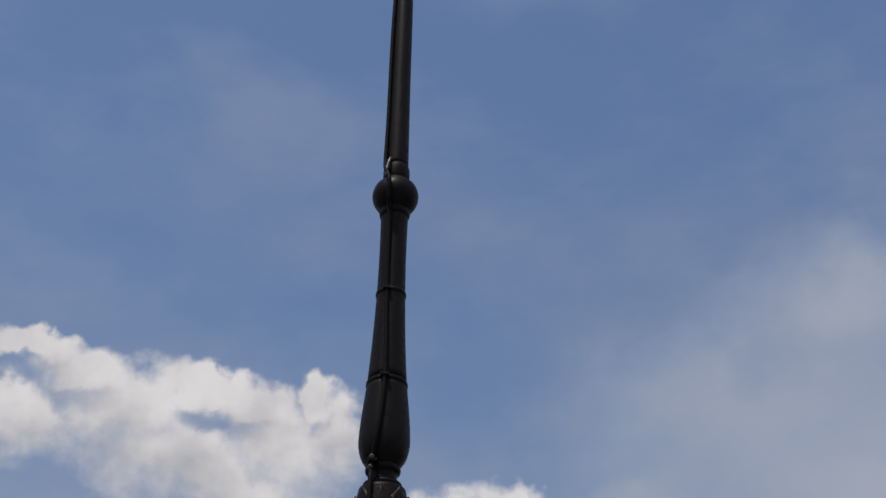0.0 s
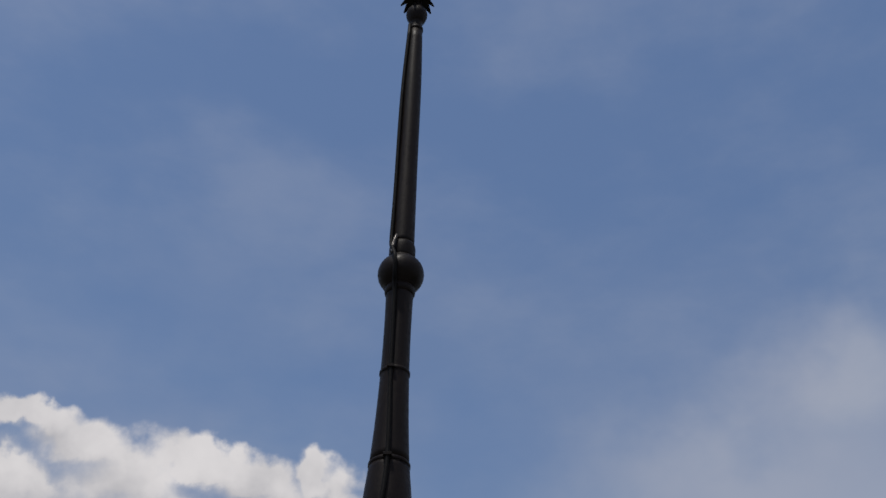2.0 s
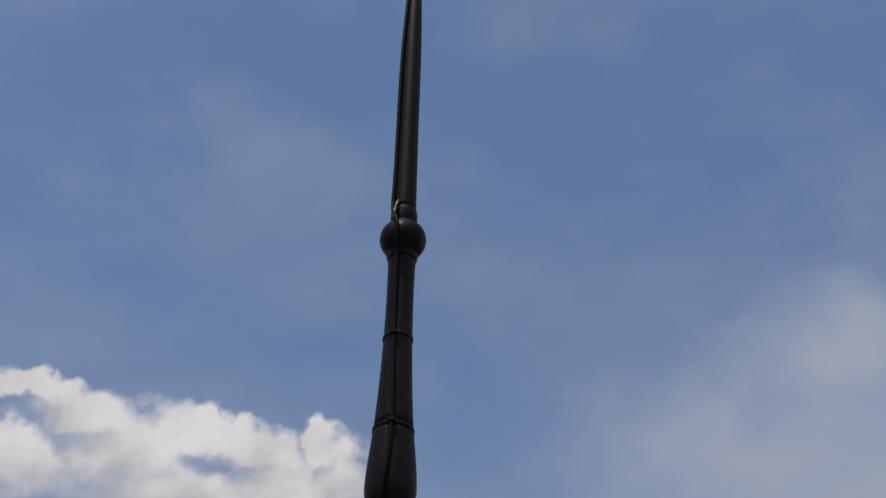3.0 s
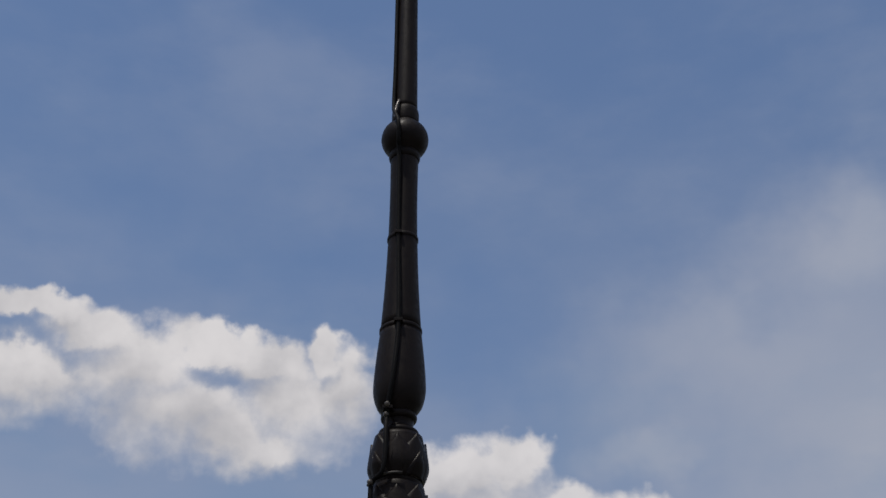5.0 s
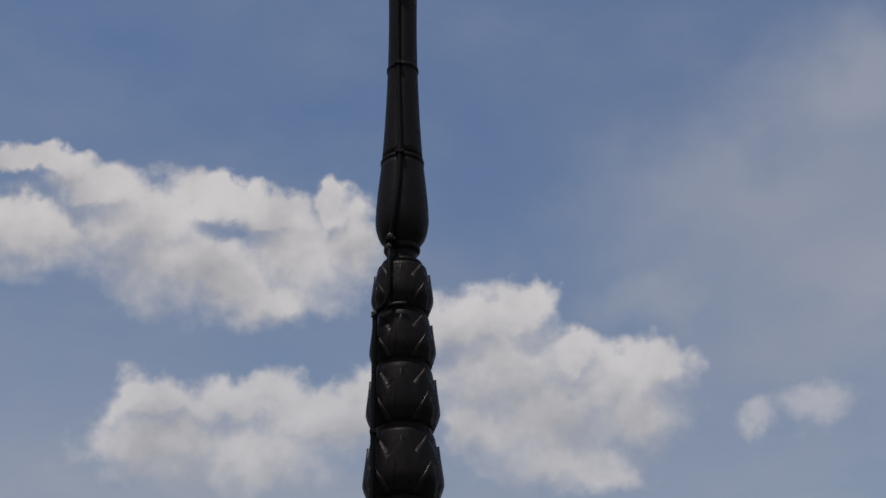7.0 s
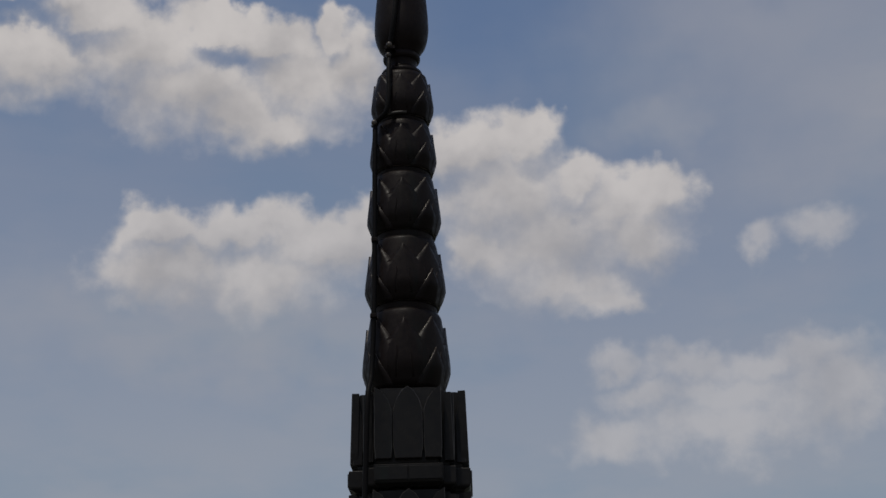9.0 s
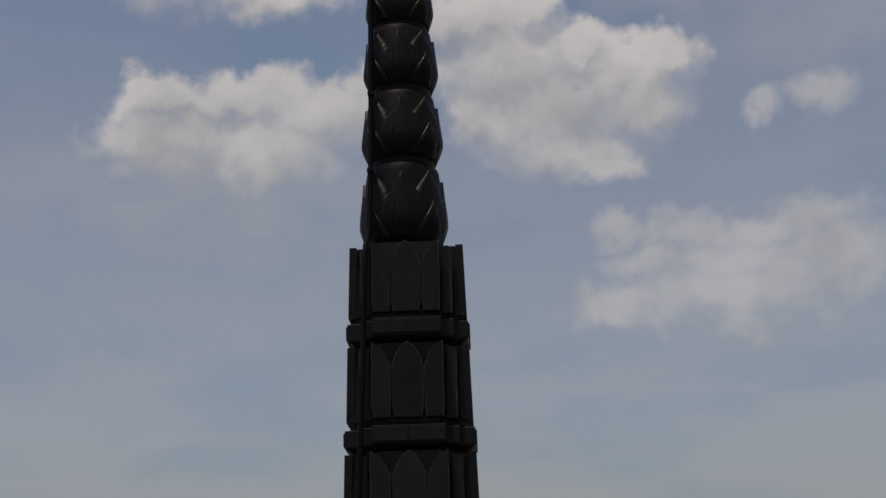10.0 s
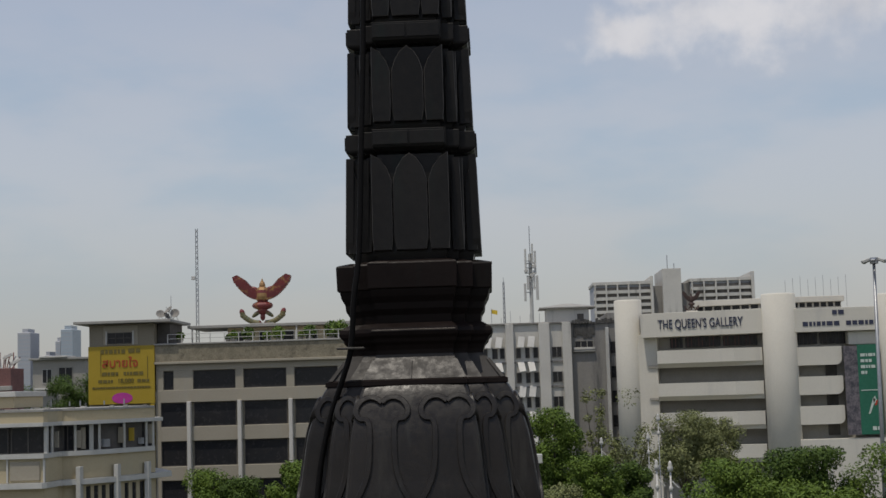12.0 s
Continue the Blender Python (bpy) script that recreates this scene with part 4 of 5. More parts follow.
for x0, x1 in ((-38.4, -35.6), (-35.4, -32.9), (-32.2, -30.7), (-30.4, -29.5), (-28.6, -27.0), (-26.8, -25.4)):
    a, b = bow_at(x0), bow_at(x1)
    window(rotunda, a[0], b[0], max(a[1], b[1]) + 0.25, 14.4, 16.3, panes=2, frame_mat=INTERIOR)
for x, w, z0, z1, c in ((-32.0, 0.16, 14.7, 15.9, CREAM), (-30.35, 0.20, 14.6, 15.9, CREAM), (-30.0, 0.16, 14.5, 16.1, CREAM), (-28.35, 0.35, 14.55, 15.15, STEEL), (-27.2, 0.2, 14.8, 16.0, TAN_WALL), (-26.4, 0.2, 14.9, 15.9, BILLBOARD), (-25.7, 0.22, 14.6, 15.1, STEEL), (-25.0, 0.16, 14.6, 16.1, CREAM)):
    bow_box("blind", x, w, z0, z1, -0.12, 0.3, c)
for x in (-30.15, -27.35, -25.1):
    bow_box("fin", x, 0.17, 8.0, 13.2, 0.75, 0.1, PAINTED, "white upright fin", 0.02)
for k in range(9):
    x = -29.6 + 0.56 * k
    if abs(x + 27.35) > 0.3:
        bow_box("louvre", x, 0.14, 9.8, 11.7, 0.12, 0.3, WINDOW)
for x in (-35.6, -32.9):
    bow_box("panel_rib", x, 0.06, 12.3, 14.0, 0.12, 0.1, PAINTED)
box("panel", *(bow_at(-35.4)[0], bow_at(-33.2)[0]), 99.10, 99.25, 12.45, 13.8, CREAM, rotunda)
rnd = random.Random(17)
for k in range(9):
    x = -35.5 + 1.2 * k + rnd.uniform(-0.3, 0.3)
    w, h = rnd.uniform(0.06, 0.22), rnd.uniform(0.05, 0.16)
    box("roof_scrap", 1.06 * x - w, 1.06 * x + w, bowed(x) + 1.5, bowed(x) + 1.9, 17.55, 17.56 + h, rnd.choice((PAINTED, GREY_WALL, ROOF_SLAB)), rotunda, bevel=0)
rotunda.location.z = -0.22
upper = thing("roof_block", "small cream roof block with a white cornice", "building", at=(-38, 106, 17.5))
box("wall", -44, -36.3, 103, 110, 17.5, 18.35, YELLOW_CREAM, upper)
box("cornice", -44, -36.1, 102.7, 110.2, 18.35, 18.75, PAINTED, upper)
for k, (x, h) in enumerate(((-33.0, 0.5), (-31.6, 0.3), (-30.8, 0.35), (-29.0, 0.3), (-27.5, 0.4))):
    part("vent_pipe", tube([(1.09 * x, 111, 17.5), (1.09 * x, 111, 17.56 + h)], 0.07, 6), STEEL, rotunda)

clutter = thing("brick_roof_house", "dull red brick upper storey crowded with slanted roof frames", "house", at=(-44, 120, 0))
box("wall", -52, -42.3, 120, 123.5, 0, 20.95, RED_BRICK, clutter)
box("trim", -52, -42.2, 119.8, 120.1, 19.0, 19.4, ROOF_SLAB, clutter)
rnd = random.Random(8)
for k in range(20):
    x = -45.4 + 0.16 * k
    part("roof_frame", tube([(x, 121, 20.95), (x + rnd.uniform(-0.4, 0.6), 121.5, 21.5 + rnd.uniform(0, 0.9))], 0.055, 5), RED_BRICK if k % 4 else STEEL, clutter)
for x, z in ((-42.9, 21.9), (-42.2, 21.4)):
    box("white_sheet", x - 0.45, x + 0.45, 121, 121.2, z, z + 0.28, PAINTED, clutter, m=Matrix.Translation((x, 121, z)) @ Matrix.Rotation(-0.5, 4, "Y") @ Matrix.Translation((-x, -121, -z)))
house = thing("grey_house", "weathered grey house with a flat roof", "house", at=(-64, 205, 0))
box("wall", -66.2, -58.5, 200, 212, 0, 23.9, SHADE_WALL, house)
box("roof", -66.6, -58.0, 199.4, 213, 23.9, 24.2, ROOF_SLAB, house)
box("roof_sheet", -65.0, -61.0, 199.0, 204, 24.2, 24.45, PAINTED, house, "pale metal roof sheet")
window(house, -64.8, -63.4, 199.96, 20.6, 22.6, panes=2, frame_mat=PAINTED)
window(house, -62.4, -60.4, 199.96, 20.8, 22.8, panes=2)
box("porch", -65.6, -62.6, 198.6, 200, 19.6, 19.9, PAINTED, house)
thin = thing("distant_mast", "thin distant lattice mast", "mast", at=(-62.4, 170, 0))
part("pole", tube([(-62.4, 170, 0), (-62.4, 170, 28.0)], 0.12, 6), STEEL, thin)


def skyscraper(x0, x1, y, h, label, material, crown):
    t = thing("skyscraper", label, "skyscraper", at=((x0 + x1) / 2, y, 0))
    box("shaft", x0, x1, y, y + 30, 0, h, material, t, bevel=0.5)
    box("crown", x0 + crown, x1 - crown, y + 4, y + 26, h, h + 4.0, material, t)
    for k in range(14):
        z = h - 4 - k * 4.2
        box("window_band", x0 + 0.8, x1 - 0.8, y - 0.12, y + 0.1, z, z + 0.8, FAR_BLUE if material is FAR_GREY else FAR_GREY, t, bevel=0)


skyscraper(-502, -488, 1500, 92, "hazy grey skyscraper on the skyline", FAR_GREY, 4)
skyscraper(-456, -443, 1500, 94, "hazy blue glass skyscraper on the skyline", FAR_BLUE, 3)
skyscraper(-463, -457.2, 1504, 82, "slim hazy grey skyscraper beside a blue one", FAR_GREY, 1)
skyscraper(-480, -474, 1520, 68, "low hazy grey tower block on the skyline", FAR_GREY, 1)

# apartment block with sun hoods
flats = thing("apartment_building", "white apartment building with stained fins and window hoods", "building", at=(5, 195, 0))
box("wall", -7.0, 10.45, 190, 204, 0, 26.3, WHITE_WALL, flats, bevel=0)
box("coping", -7.2, 10.6, 189.7, 204.2, 26.3, 26.55, GREY_WALL, flats)
for a, b, out in ((1.6, 2.65, 0.55), (6.05, 7.5, 0.7), (9.2, 10.4, 0.6), (-3.3, -2.2, 0.55)):
    box("fin", a, b, 190 - out, 190.1, 0, 26.45, WHITE_WALL, flats, "pale upright fin")
for k in range(7):
    z = 21.75 - k * 3.32
    for x0, x1 in ((-1.6, -0.9), (-0.3, 0.5), (0.75, 1.4), (2.9, 3.6), (4.15, 4.8), (5.25, 5.95), (7.75, 9.1)):
        window(flats, x0, x1, 190 - 0.05, z, z + 1.45, panes=2 if x1 - x0 > 1 else 1, frame_mat=GREY_WALL)
    for x in (-0.8, 0.65, 3.65, 5.0):
        if k > 4 or (k == 1 and x < 0):
            continue
        q = Matrix.Translation((x, 189.35, z + 2.2)) @ Matrix.Rotation(-0.55 if k % 2 else -0.35, 4, "X") @ Matrix.Rotation(-0.16 if k % 2 else 0.14, 4, "Y")
        bm = bmesh.new()
        add_box(bm, -0.44, 0.44, -0.05, 0.03, -0.78, 0.78, 0.015, q)
        part("hood", bm, PAINTED, flats, "white sun hood")
    box("floor_band", -7.0, 9.2, 189.85, 190.05, z - 0.65, z - 0.4, GREY_WALL, flats, bevel=0)
rnd = random.Random(3)
for k in range(9):
    x = -1.5 + 1.3 * k
    part("aerial", tube([(x, 192, 26.5), (x + rnd.uniform(-0.05, 0.05), 192, 27.3 + rnd.random() * 1.2)], 0.035, 4), STEEL, flats)
hut = thing("roof_hut", "pale rooftop hut with a low pitched roof", "building", at=(10, 193, 26.5))
box("wall", 7.2, 13.0, 191, 196, 26.3, 28.4, WHITE_WALL, hut)
bm = loft([[(6.3, 190.4, 28.4), (13.9, 190.4, 28.4), (13.9, 196.6, 28.4), (6.3, 196.6, 28.4)], [(6.3, 190.4, 28.55), (13.9, 190.4, 28.55), (13.9, 196.6, 28.55), (6.3, 196.6, 28.55)],
           [(9.6, 192.8, 29.1), (10.8, 192.8, 29.1), (10.8, 194.4, 29.1), (9.6, 194.4, 29.1)]])
part("roof", bm, ROOF_SLAB, hut, "grey low pitched roof")
box("door", 11.4, 12.3, 190.95, 191.05, 26.4, 27.6, INTERIOR, hut)

wing = thing("stained_wing", "black-stained grey concrete side wing with few windows", "building", at=(13.5, 195, 0))
box("wall", 10.5, 15.4, 190.6, 204, 0, 26.2, GREY_WALL, wing, bevel=0.02)
box("return_wall", 15.4, 17.2, 191.4, 204, 0, 27.6, GREY_WALL, wing, bevel=0.02)
box("downpipe", 15.05, 15.5, 190.2, 190.62, 0, 25.6, PAINTED, wing, "white rainwater pipe")
for k in range(5):
    window(wing, 15.75, 16.45, 191.34, 22.1 - 3.3 * k, 23.7 - 3.3 * k, frame_mat=INTERIOR)
box("balcony", 10.7, 13.6, 190.2, 190.6, 22.4, 22.7, ROOF_SLAB, wing)
window(wing, 10.9, 13.4, 190.54, 22.8, 23.9, panes=3)
box("balcony_rail", 10.7, 13.6, 190.15, 190.25, 22.7, 23.0, WHITE_WALL, wing)
for k in range(16):
    x = 10.6 + 0.4 * k
    box("parapet_block", x, x + 0.37, 190.3 + (0.9 if x > 15.2 else 0), 190.6 + (0.9 if x > 15.2 else 0), 26.2, 26.4 + rnd.random() * 0.55, SOOT_WALL, wing)

for k in range(7):
    x = 10.75 + 0.42 * k
    box("soot_patch", x, x + 0.40, 190.50 - 0.05 * (k % 2), 190.6, 24.2 + 0.5 * rnd.random(), 26.2, SOOT_WALL, wing, "black-stained upper masonry", bevel=0.01)

phone = thing("antenna_tower", "pale mobile phone antenna tower with panel antennas", "antenna tower", at=(6.8, 220, 0))
part("pole", tube([(6.05, 220, 0), (6.05, 220, 38.6)], 0.28, 8), PAINTED, phone)
part("spike", tube([(6.05, 220, 38.5), (6.05, 220, 43.0)], 0.06, 6), STEEL, phone)
for dx, z0, z1, w in ((-0.75, 32.6, 36.4, 0.16), (0.75, 32.4, 36.05, 0.17), (0.35, 34.0, 37.2, 0.13), (-0.45, 30.0, 32.2, 0.20), (0.95, 28.4, 32.2, 0.22), (-0.95, 28.2, 31.0, 0.18), (0.5, 30.0, 33.0, 0.14)):
    box("panel_antenna", 6.05 + dx - w, 6.05 + dx + w, 219.4, 219.6, z0 + 3.0, z1 + 3.0, PAINTED, phone)
    box("bracket", min(6.05, 6.05 + dx), max(6.05, 6.05 + dx), 219.62, 219.8, (z0 + z1) / 2 + 2.94, (z0 + z1) / 2 + 3.06, STEEL, phone, bevel=0)
for z in (35.6, 36.4, 37.1):
    box("platform", 5.15, 6.95, 219.5, 220.5, z, z + 0.08, STEEL, phone, bevel=0)
for dx, z in ((-0.7, 33.0), (0.5, 33.6), (0.2, 32.2)):
    bm = bmesh.new()
    bmesh.ops.create_cone(bm, cap_ends=True, segments=14, radius1=0.32, radius2=0.26, depth=0.25, matrix=Matrix.Translation((6.05 + dx, 219.3, z + 3.0)) @ Matrix.Rotation(math.pi / 2, 4, "X"))
    part("drum", bm, PAINTED, phone)
lattice_mast("roof_mast", "short grey lattice mast on a roof", 1.6, 193.0, 26.5, 32.4, 0.16, STEEL, 9)
part("tip", tube([(1.6, 193, 32.3), (1.6, 193, 33.0)], 0.03, 5), STEEL, bpy.data.objects["roof_mast"])
flag = thing("yellow_flag", "small yellow flag on a pole", "flag", at=(0.0, 192, 26.5))
part("pole", tube([(-0.2, 192, 26.5), (-0.2, 192, 28.7)], 0.035, 5), STEEL, flag)
bm = loft([[(-0.18 + 0.2 * k, 192 + 0.08 * math.sin(k * 1.3), 28.6 - 0.04 * k), (-0.18 + 0.2 * k, 192.02 + 0.08 * math.sin(k * 1.3), 28.6 - 0.04 * k), (-0.18 + 0.2 * k, 192.02 + 0.08 * math.sin(k * 1.3), 28.05 - 0.05 * k), (-0.18 + 0.2 * k, 192 + 0.08 * math.sin(k * 1.3), 28.05 - 0.05 * k)] for k in range(5)])
part("cloth", bm, FLAG_YELLOW, flag)

# far slab block
slab = thing("slab_block", "long pale slab block with rows of windows", "building", at=(52, 428, 0))
for x0, x1, top in ((29.4, 46.5, 47.0), (57.7, 75.8, 47.2)):
    box("wall", x0, x1, 420, 438, 0, top, FAR_GREY, slab, bevel=0.05)
    box("roof_edge", x0 - 0.3, x1 + 0.3, 419.3, 438.5, top, top + 0.9, WHITE_WALL, slab)
    for k in range(11):
        z = top - 1.55 - 1.95 * k
        box("balcony_band", x0, x1, 419.1, 420.0, z - 1.0, z - 0.08, WHITE_WALL, slab, bevel=0)
        n = 5
        for i in range(n):
            a = x0 + 0.4 + (x1 - x0 - 0.8) * i / n
            box("window", a + 0.25, a + (x1 - x0 - 0.8) / n - 0.25, 419.85, 420.02, z, z + 0.85, FAR_WINDOW, slab, bevel=0)
    for i in range(6):
        a = x0 + 0.4 + (x1 - x0 - 0.8) * i / 5
        box("rib", a - 0.2, a + 0.2, 418.9, 420.0, 20, top, WHITE_WALL, slab, bevel=0)
# darker grey on the two set-back cores carries their shade as colour
for x0, x1, z1, mt in ((46.5, 49.5, 46.4, GREY_WALL), (54.9, 57.7, 47.0, GREY_WALL), (46.0, 46.7, 49.2, WHITE_WALL), (75.2, 76.1, 49.6, WHITE_WALL), (49.5, 54.9, 51.2, WHITE_WALL)):
    box("core", x0, x1, 418.4 if mt is WHITE_WALL else 421, 440, 0, z1, mt, slab)
part("mast", tube([(52.4, 430, 51.2), (52.4, 430, 56.2)], 0.12, 5), STEEL, slab)
part("mast", tube([(54.4, 430, 51.2), (54.4, 430, 53.6)], 0.12, 5), STEEL, slab)

# the gallery with its round tower
gallery = thing("gallery_building", "off-white concrete gallery with stacked balconies and round towers", "building", at=(34.8, 175, 0))


def drum(name, x, y, r, z0, z1, material, parent, label=""):
    bm = loft([[(x + k * math.cos(a), y + k * math.sin(a), z) for a in (2 * math.pi * i / 40 for i in range(40))] for k, z in ((r, z0), (r, z1 - 0.12), (r - 0.12, z1))])
    ob = part(name, bm, material, parent, label)
    for p in ob.data.polygons:
        p.use_smooth = abs(p.normal.z) < 0.5
    return ob


drum("round_tower", 34.75, 171.6, 2.05, 0, 28.25, GALLERY_WALL, gallery, "plain round concrete tower")
drum("round_tower", 48.3, 171.0, 2.0, 0, 27.8, GALLERY_WALL, gallery, "plain round concrete tower")
drum("round_tower", 17.2, 179.2, 1.75, 0, 28.5, GALLERY_WALL, gallery, "plain round concrete tower")
TURN = Matrix.Translation((34.8, 171.6, 0)) @ Matrix.Rotation(radians(-18.0), 4, "Z")


def left_box(name, a, b, out0, out1, z0, z1, material, label="", bevel=0.03, parent=None):
    """Along the turned wing: a and b metres from the round tower, out0 and out1 in front of its wall."""
    return box(name, -b, -a, -out1, -out0, z0, z1, material, parent or gallery, label, bevel, TURN)


# shade under the balconies is put into the wall and soffit grey
left_box("wall", 0.0, 18.2, -12, -1.7, 0, 26.4, SHADE_WALL, "recessed wall with its shade put into a darker grey", bevel=0)
left_box("fascia", 1.6, 17.0, -1.6, 0.7, 23.55, 26.55, GALLERY_WALL, "deep plain fascia")
left_box("roof", 0, 18, -12, -1.6, 26.4, 26.6, ROOF_SLAB)
left_box("end_pier", 15.3, 18.6, -3.0, -0.7, 0, 24.0, GALLERY_WALL)
for z in (19.70, 15.65, 12.00, 8.0):
    # folded balcony front
    bm = bmesh.new()
    line = [(-15.3, -0.4), (-14.9, 1.5), (-5.4, 1.5), (-2.2, 0.4), (-2.2, -0.4)]
    lower = [TURN @ Vector((x, -o * 0.5, z)) for x, o in line]
    upper = [TURN @ Vector((x, -o, z + 0.55)) for x, o in line]
    top = [TURN @ Vector((x, -o, z + 2.15)) for x, o in line]
    rows = [[bm.verts.new(p) for p in r] for r in (lower, upper, top)]
    for r0, r1 in zip(rows, rows[1:]):
        for i in range(5):
            bm.faces.new((r0[i], r0[(i + 1) % 5], r1[(i + 1) % 5], r1[i]))
    bm.faces.new(rows[0][::-1])
    bm.faces.new(rows[2])
    part("balcony", bm, GALLERY_WALL, gallery, "solid folded balcony front")
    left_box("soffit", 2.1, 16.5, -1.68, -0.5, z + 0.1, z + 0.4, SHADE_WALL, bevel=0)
for a, b in ((3.0, 7.2), (7.5, 11.9), (12.2, 13.8)):
    w = left_box("clerestory", a, b, -1.55, -1.45, 22.2, 23.45, WINDOW, "dark strip window", bevel=0)
    for k in range(int((b - a) / 0.45)):
        left_box("glazing_bar", a + 0.4 + 0.45 * k, a + 0.46 + 0.45 * k, -1.45, -1.38, 22.2, 23.45, RED_BRICK if k % 3 else INTERIOR, bevel=0, parent=w)
words = TURN @ Vector((-9.55, -0.76, 25.05))
lettering("gallery_sign", "THE QUEEN'S GALLERY", 1.62, words, LETTER, gallery, "dark raised capital letters", 0.05, radians(-18.0), 0.62)
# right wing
# same darker grey for the shade in this wing's recess
box("wall", 36.0, 49, 172.6, 184, 0, 26.2, SHADE_WALL, gallery, "recessed wall with its shade put into a darker grey", bevel=0)
box("fascia", 36.3, 47.2, 170.3, 172.8, 23.45, 26.3, GALLERY_WALL, gallery, "deep plain fascia")
box("band", 42.8, 47.0, 170.9, 172.8, 21.8, 23.4, GALLERY_WALL, gallery)
box("base_wall", 36.3, 48, 170.2, 172.8, 0, 10.6, GALLERY_WALL, gallery)
for x0, x1 in ((36.9, 39.4), (39.7, 43.0)):
    w = box("clerestory", x0, x1, 172.4, 172.55, 22.0, 23.4, WINDOW, gallery, "dark strip window", bevel=0)
    for k in range(int((x1 - x0) / 0.5)):
        box("glazing_bar", x0 + 0.3 + 0.5 * k, x0 + 0.36 + 0.5 * k, 172.34, 172.4, 22.0, 23.4, INTERIOR, w, bevel=0)
for z in (19.45, 15.9, 12.35):
    bm = bmesh.new()
    line = [(36.4, z), (41.1, z)] + [(41.1 + 0.75 * math.sin(a), z + 0.75 - 0.75 * math.cos(a)) for a in (0.4, 0.8, 1.2, 1.57)] + [(41.85, z + 2.2), (36.4, z + 2.2)]
    front = [bm.verts.new((x, 170.6, q)) for x, q in line]
    rear = [bm.verts.new((x, 172.8, q)) for x, q in line]
    bm.faces.new(front)
    bm.faces.new(rear[::-1])
    for i in range(len(line)):
        j = (i + 1) % len(line)
        bm.faces.new((front[i], rear[i], rear[j], front[j]))
    part("balcony", bm, GALLERY_WALL, gallery, "rounded solid balcony front")
    # dark sheet paints the shade inside the opening
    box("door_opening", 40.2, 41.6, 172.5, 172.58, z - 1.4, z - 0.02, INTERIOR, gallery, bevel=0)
rnd = random.Random(12)
bars_of_text(gallery, 40.9, 42.4, 170.28, 25.45, 0.55, LETTER, rnd, name="sign_bars")
bars_of_text(gallery, 37.3, 41.9, 170.28, 24.15, 0.52, LETTER, rnd, name="sign_bars")
bars_of_text(gallery, 42.5, 46.4, 170.28, 24.15, 0.52, LETTER, rnd, name="sign_bars")
for m, x0, x1, y in ((TURN, -11.0, -1.8, 4.5), (Matrix.Identity(4), 36.5, 43.5, 176.5)):
    mon = box("roof_monitor", x0, x1, y, y + 4, 26.4, 27.35, GALLERY_WALL, gallery, bevel=0, m=m)
    box("monitor_roof", x0 - 0.3, x1 + 0.3, y - 0.6, y + 4.3, 27.35, 28.05, GALLERY_WALL, gallery, m=m)
    for k in range(8):
        a = x0 + (x1 - x0) * k / 8
        box("monitor_window", a + 0.12, a + (x1 - x0) / 8 - 0.12, y - 0.06, y + 0.02, 26.75, 27.3, WINDOW, gallery, bevel=0, m=m)
for k in range(9):
    x = 37.0 + 0.95 * k
    t = thing("flagpole", "bare thin metal flagpole on a roof", "flagpole", group="flagpoles on the gallery roof", at=(x, 178, 26.6))
    part("pole", tube([(x, 178.0, 26.4), (x, 178.0, 30.3 + 0.25 * (k % 3))], 0.022, 5), STEEL, t)
winged_statue("rooftop_figure", "dark winged figure on the gallery roof edge", 24.9, 176.2, 26.95, 2.1, STATUE_DARK, (), 0.68, 1.15)
box("figure_base", 24.2, 25.6, 175.8, 176.6, 26.55, 26.75, GALLERY_WALL, gallery)

banner = thing("gallery_banner", "tall green and grey exhibition banner on a gallery wall", "banner", at=(44, 170, 11))
box("green_field", 43.55, 46.25, 170.05, 170.2, 11.0, 21.75, GREEN_BANNER, banner, bevel=0.01)
box("photo_field", 41.95, 43.55, 170.05, 170.2, 11.0, 21.6, PHOTO_BANNER, banner, "blurred grey photograph", bevel=0.01)
for z, w in ((20.3, 1.9), (19.6, 1.4), (18.9, 1.7), (18.2, 0.9)):
    bars_of_text(banner, 43.9, 43.9 + w, 170.04, z, 0.36, PALE_INK, rnd)
bars_of_text(banner, 43.8, 46.0, 170.04, 16.2, 0.12, PALE_INK, rnd)
bars_of_text(banner, 44.9, 46.0, 170.04, 11.5, 0.45, PALE_INK, rnd)
bm = bmesh.new()
for pts in (((44.5, 13.4), (44.75, 13.5), (45.4, 15.2), (45.1, 15.3)), ((45.2, 14.6), (45.6, 14.9), (45.35, 15.6), (45.1, 15.2))):
    bm.faces.new([bm.verts.new((x, 170.03, z)) for x, z in pts])
part("printed_figure", bm, PALE_INK, banner, "small pale and red printed shape")
bm = bmesh.new()
bm.faces.new([bm.verts.new((x, 170.02, z)) for x, z in ((45.25, 14.4), (45.55, 14.5), (45.7, 15.1), (45.45, 15.0))])
part("printed_figure", bm, RED_INK, banner, "small red printed shape")

# lamps
flood = thing("floodlight_mast", "tall grey floodlight mast with a ring of lamps", "street lamp", at=(35.7, 130, 0))
part("pole", tube([(35.4, 130, 0), (35.75, 130, 28.4)], [0.24, 0.14], 10), STEEL, flood, smooth=True)
box("hub", 35.45, 36.1, 129.7, 130.3, 28.3, 28.9, STEEL, flood)
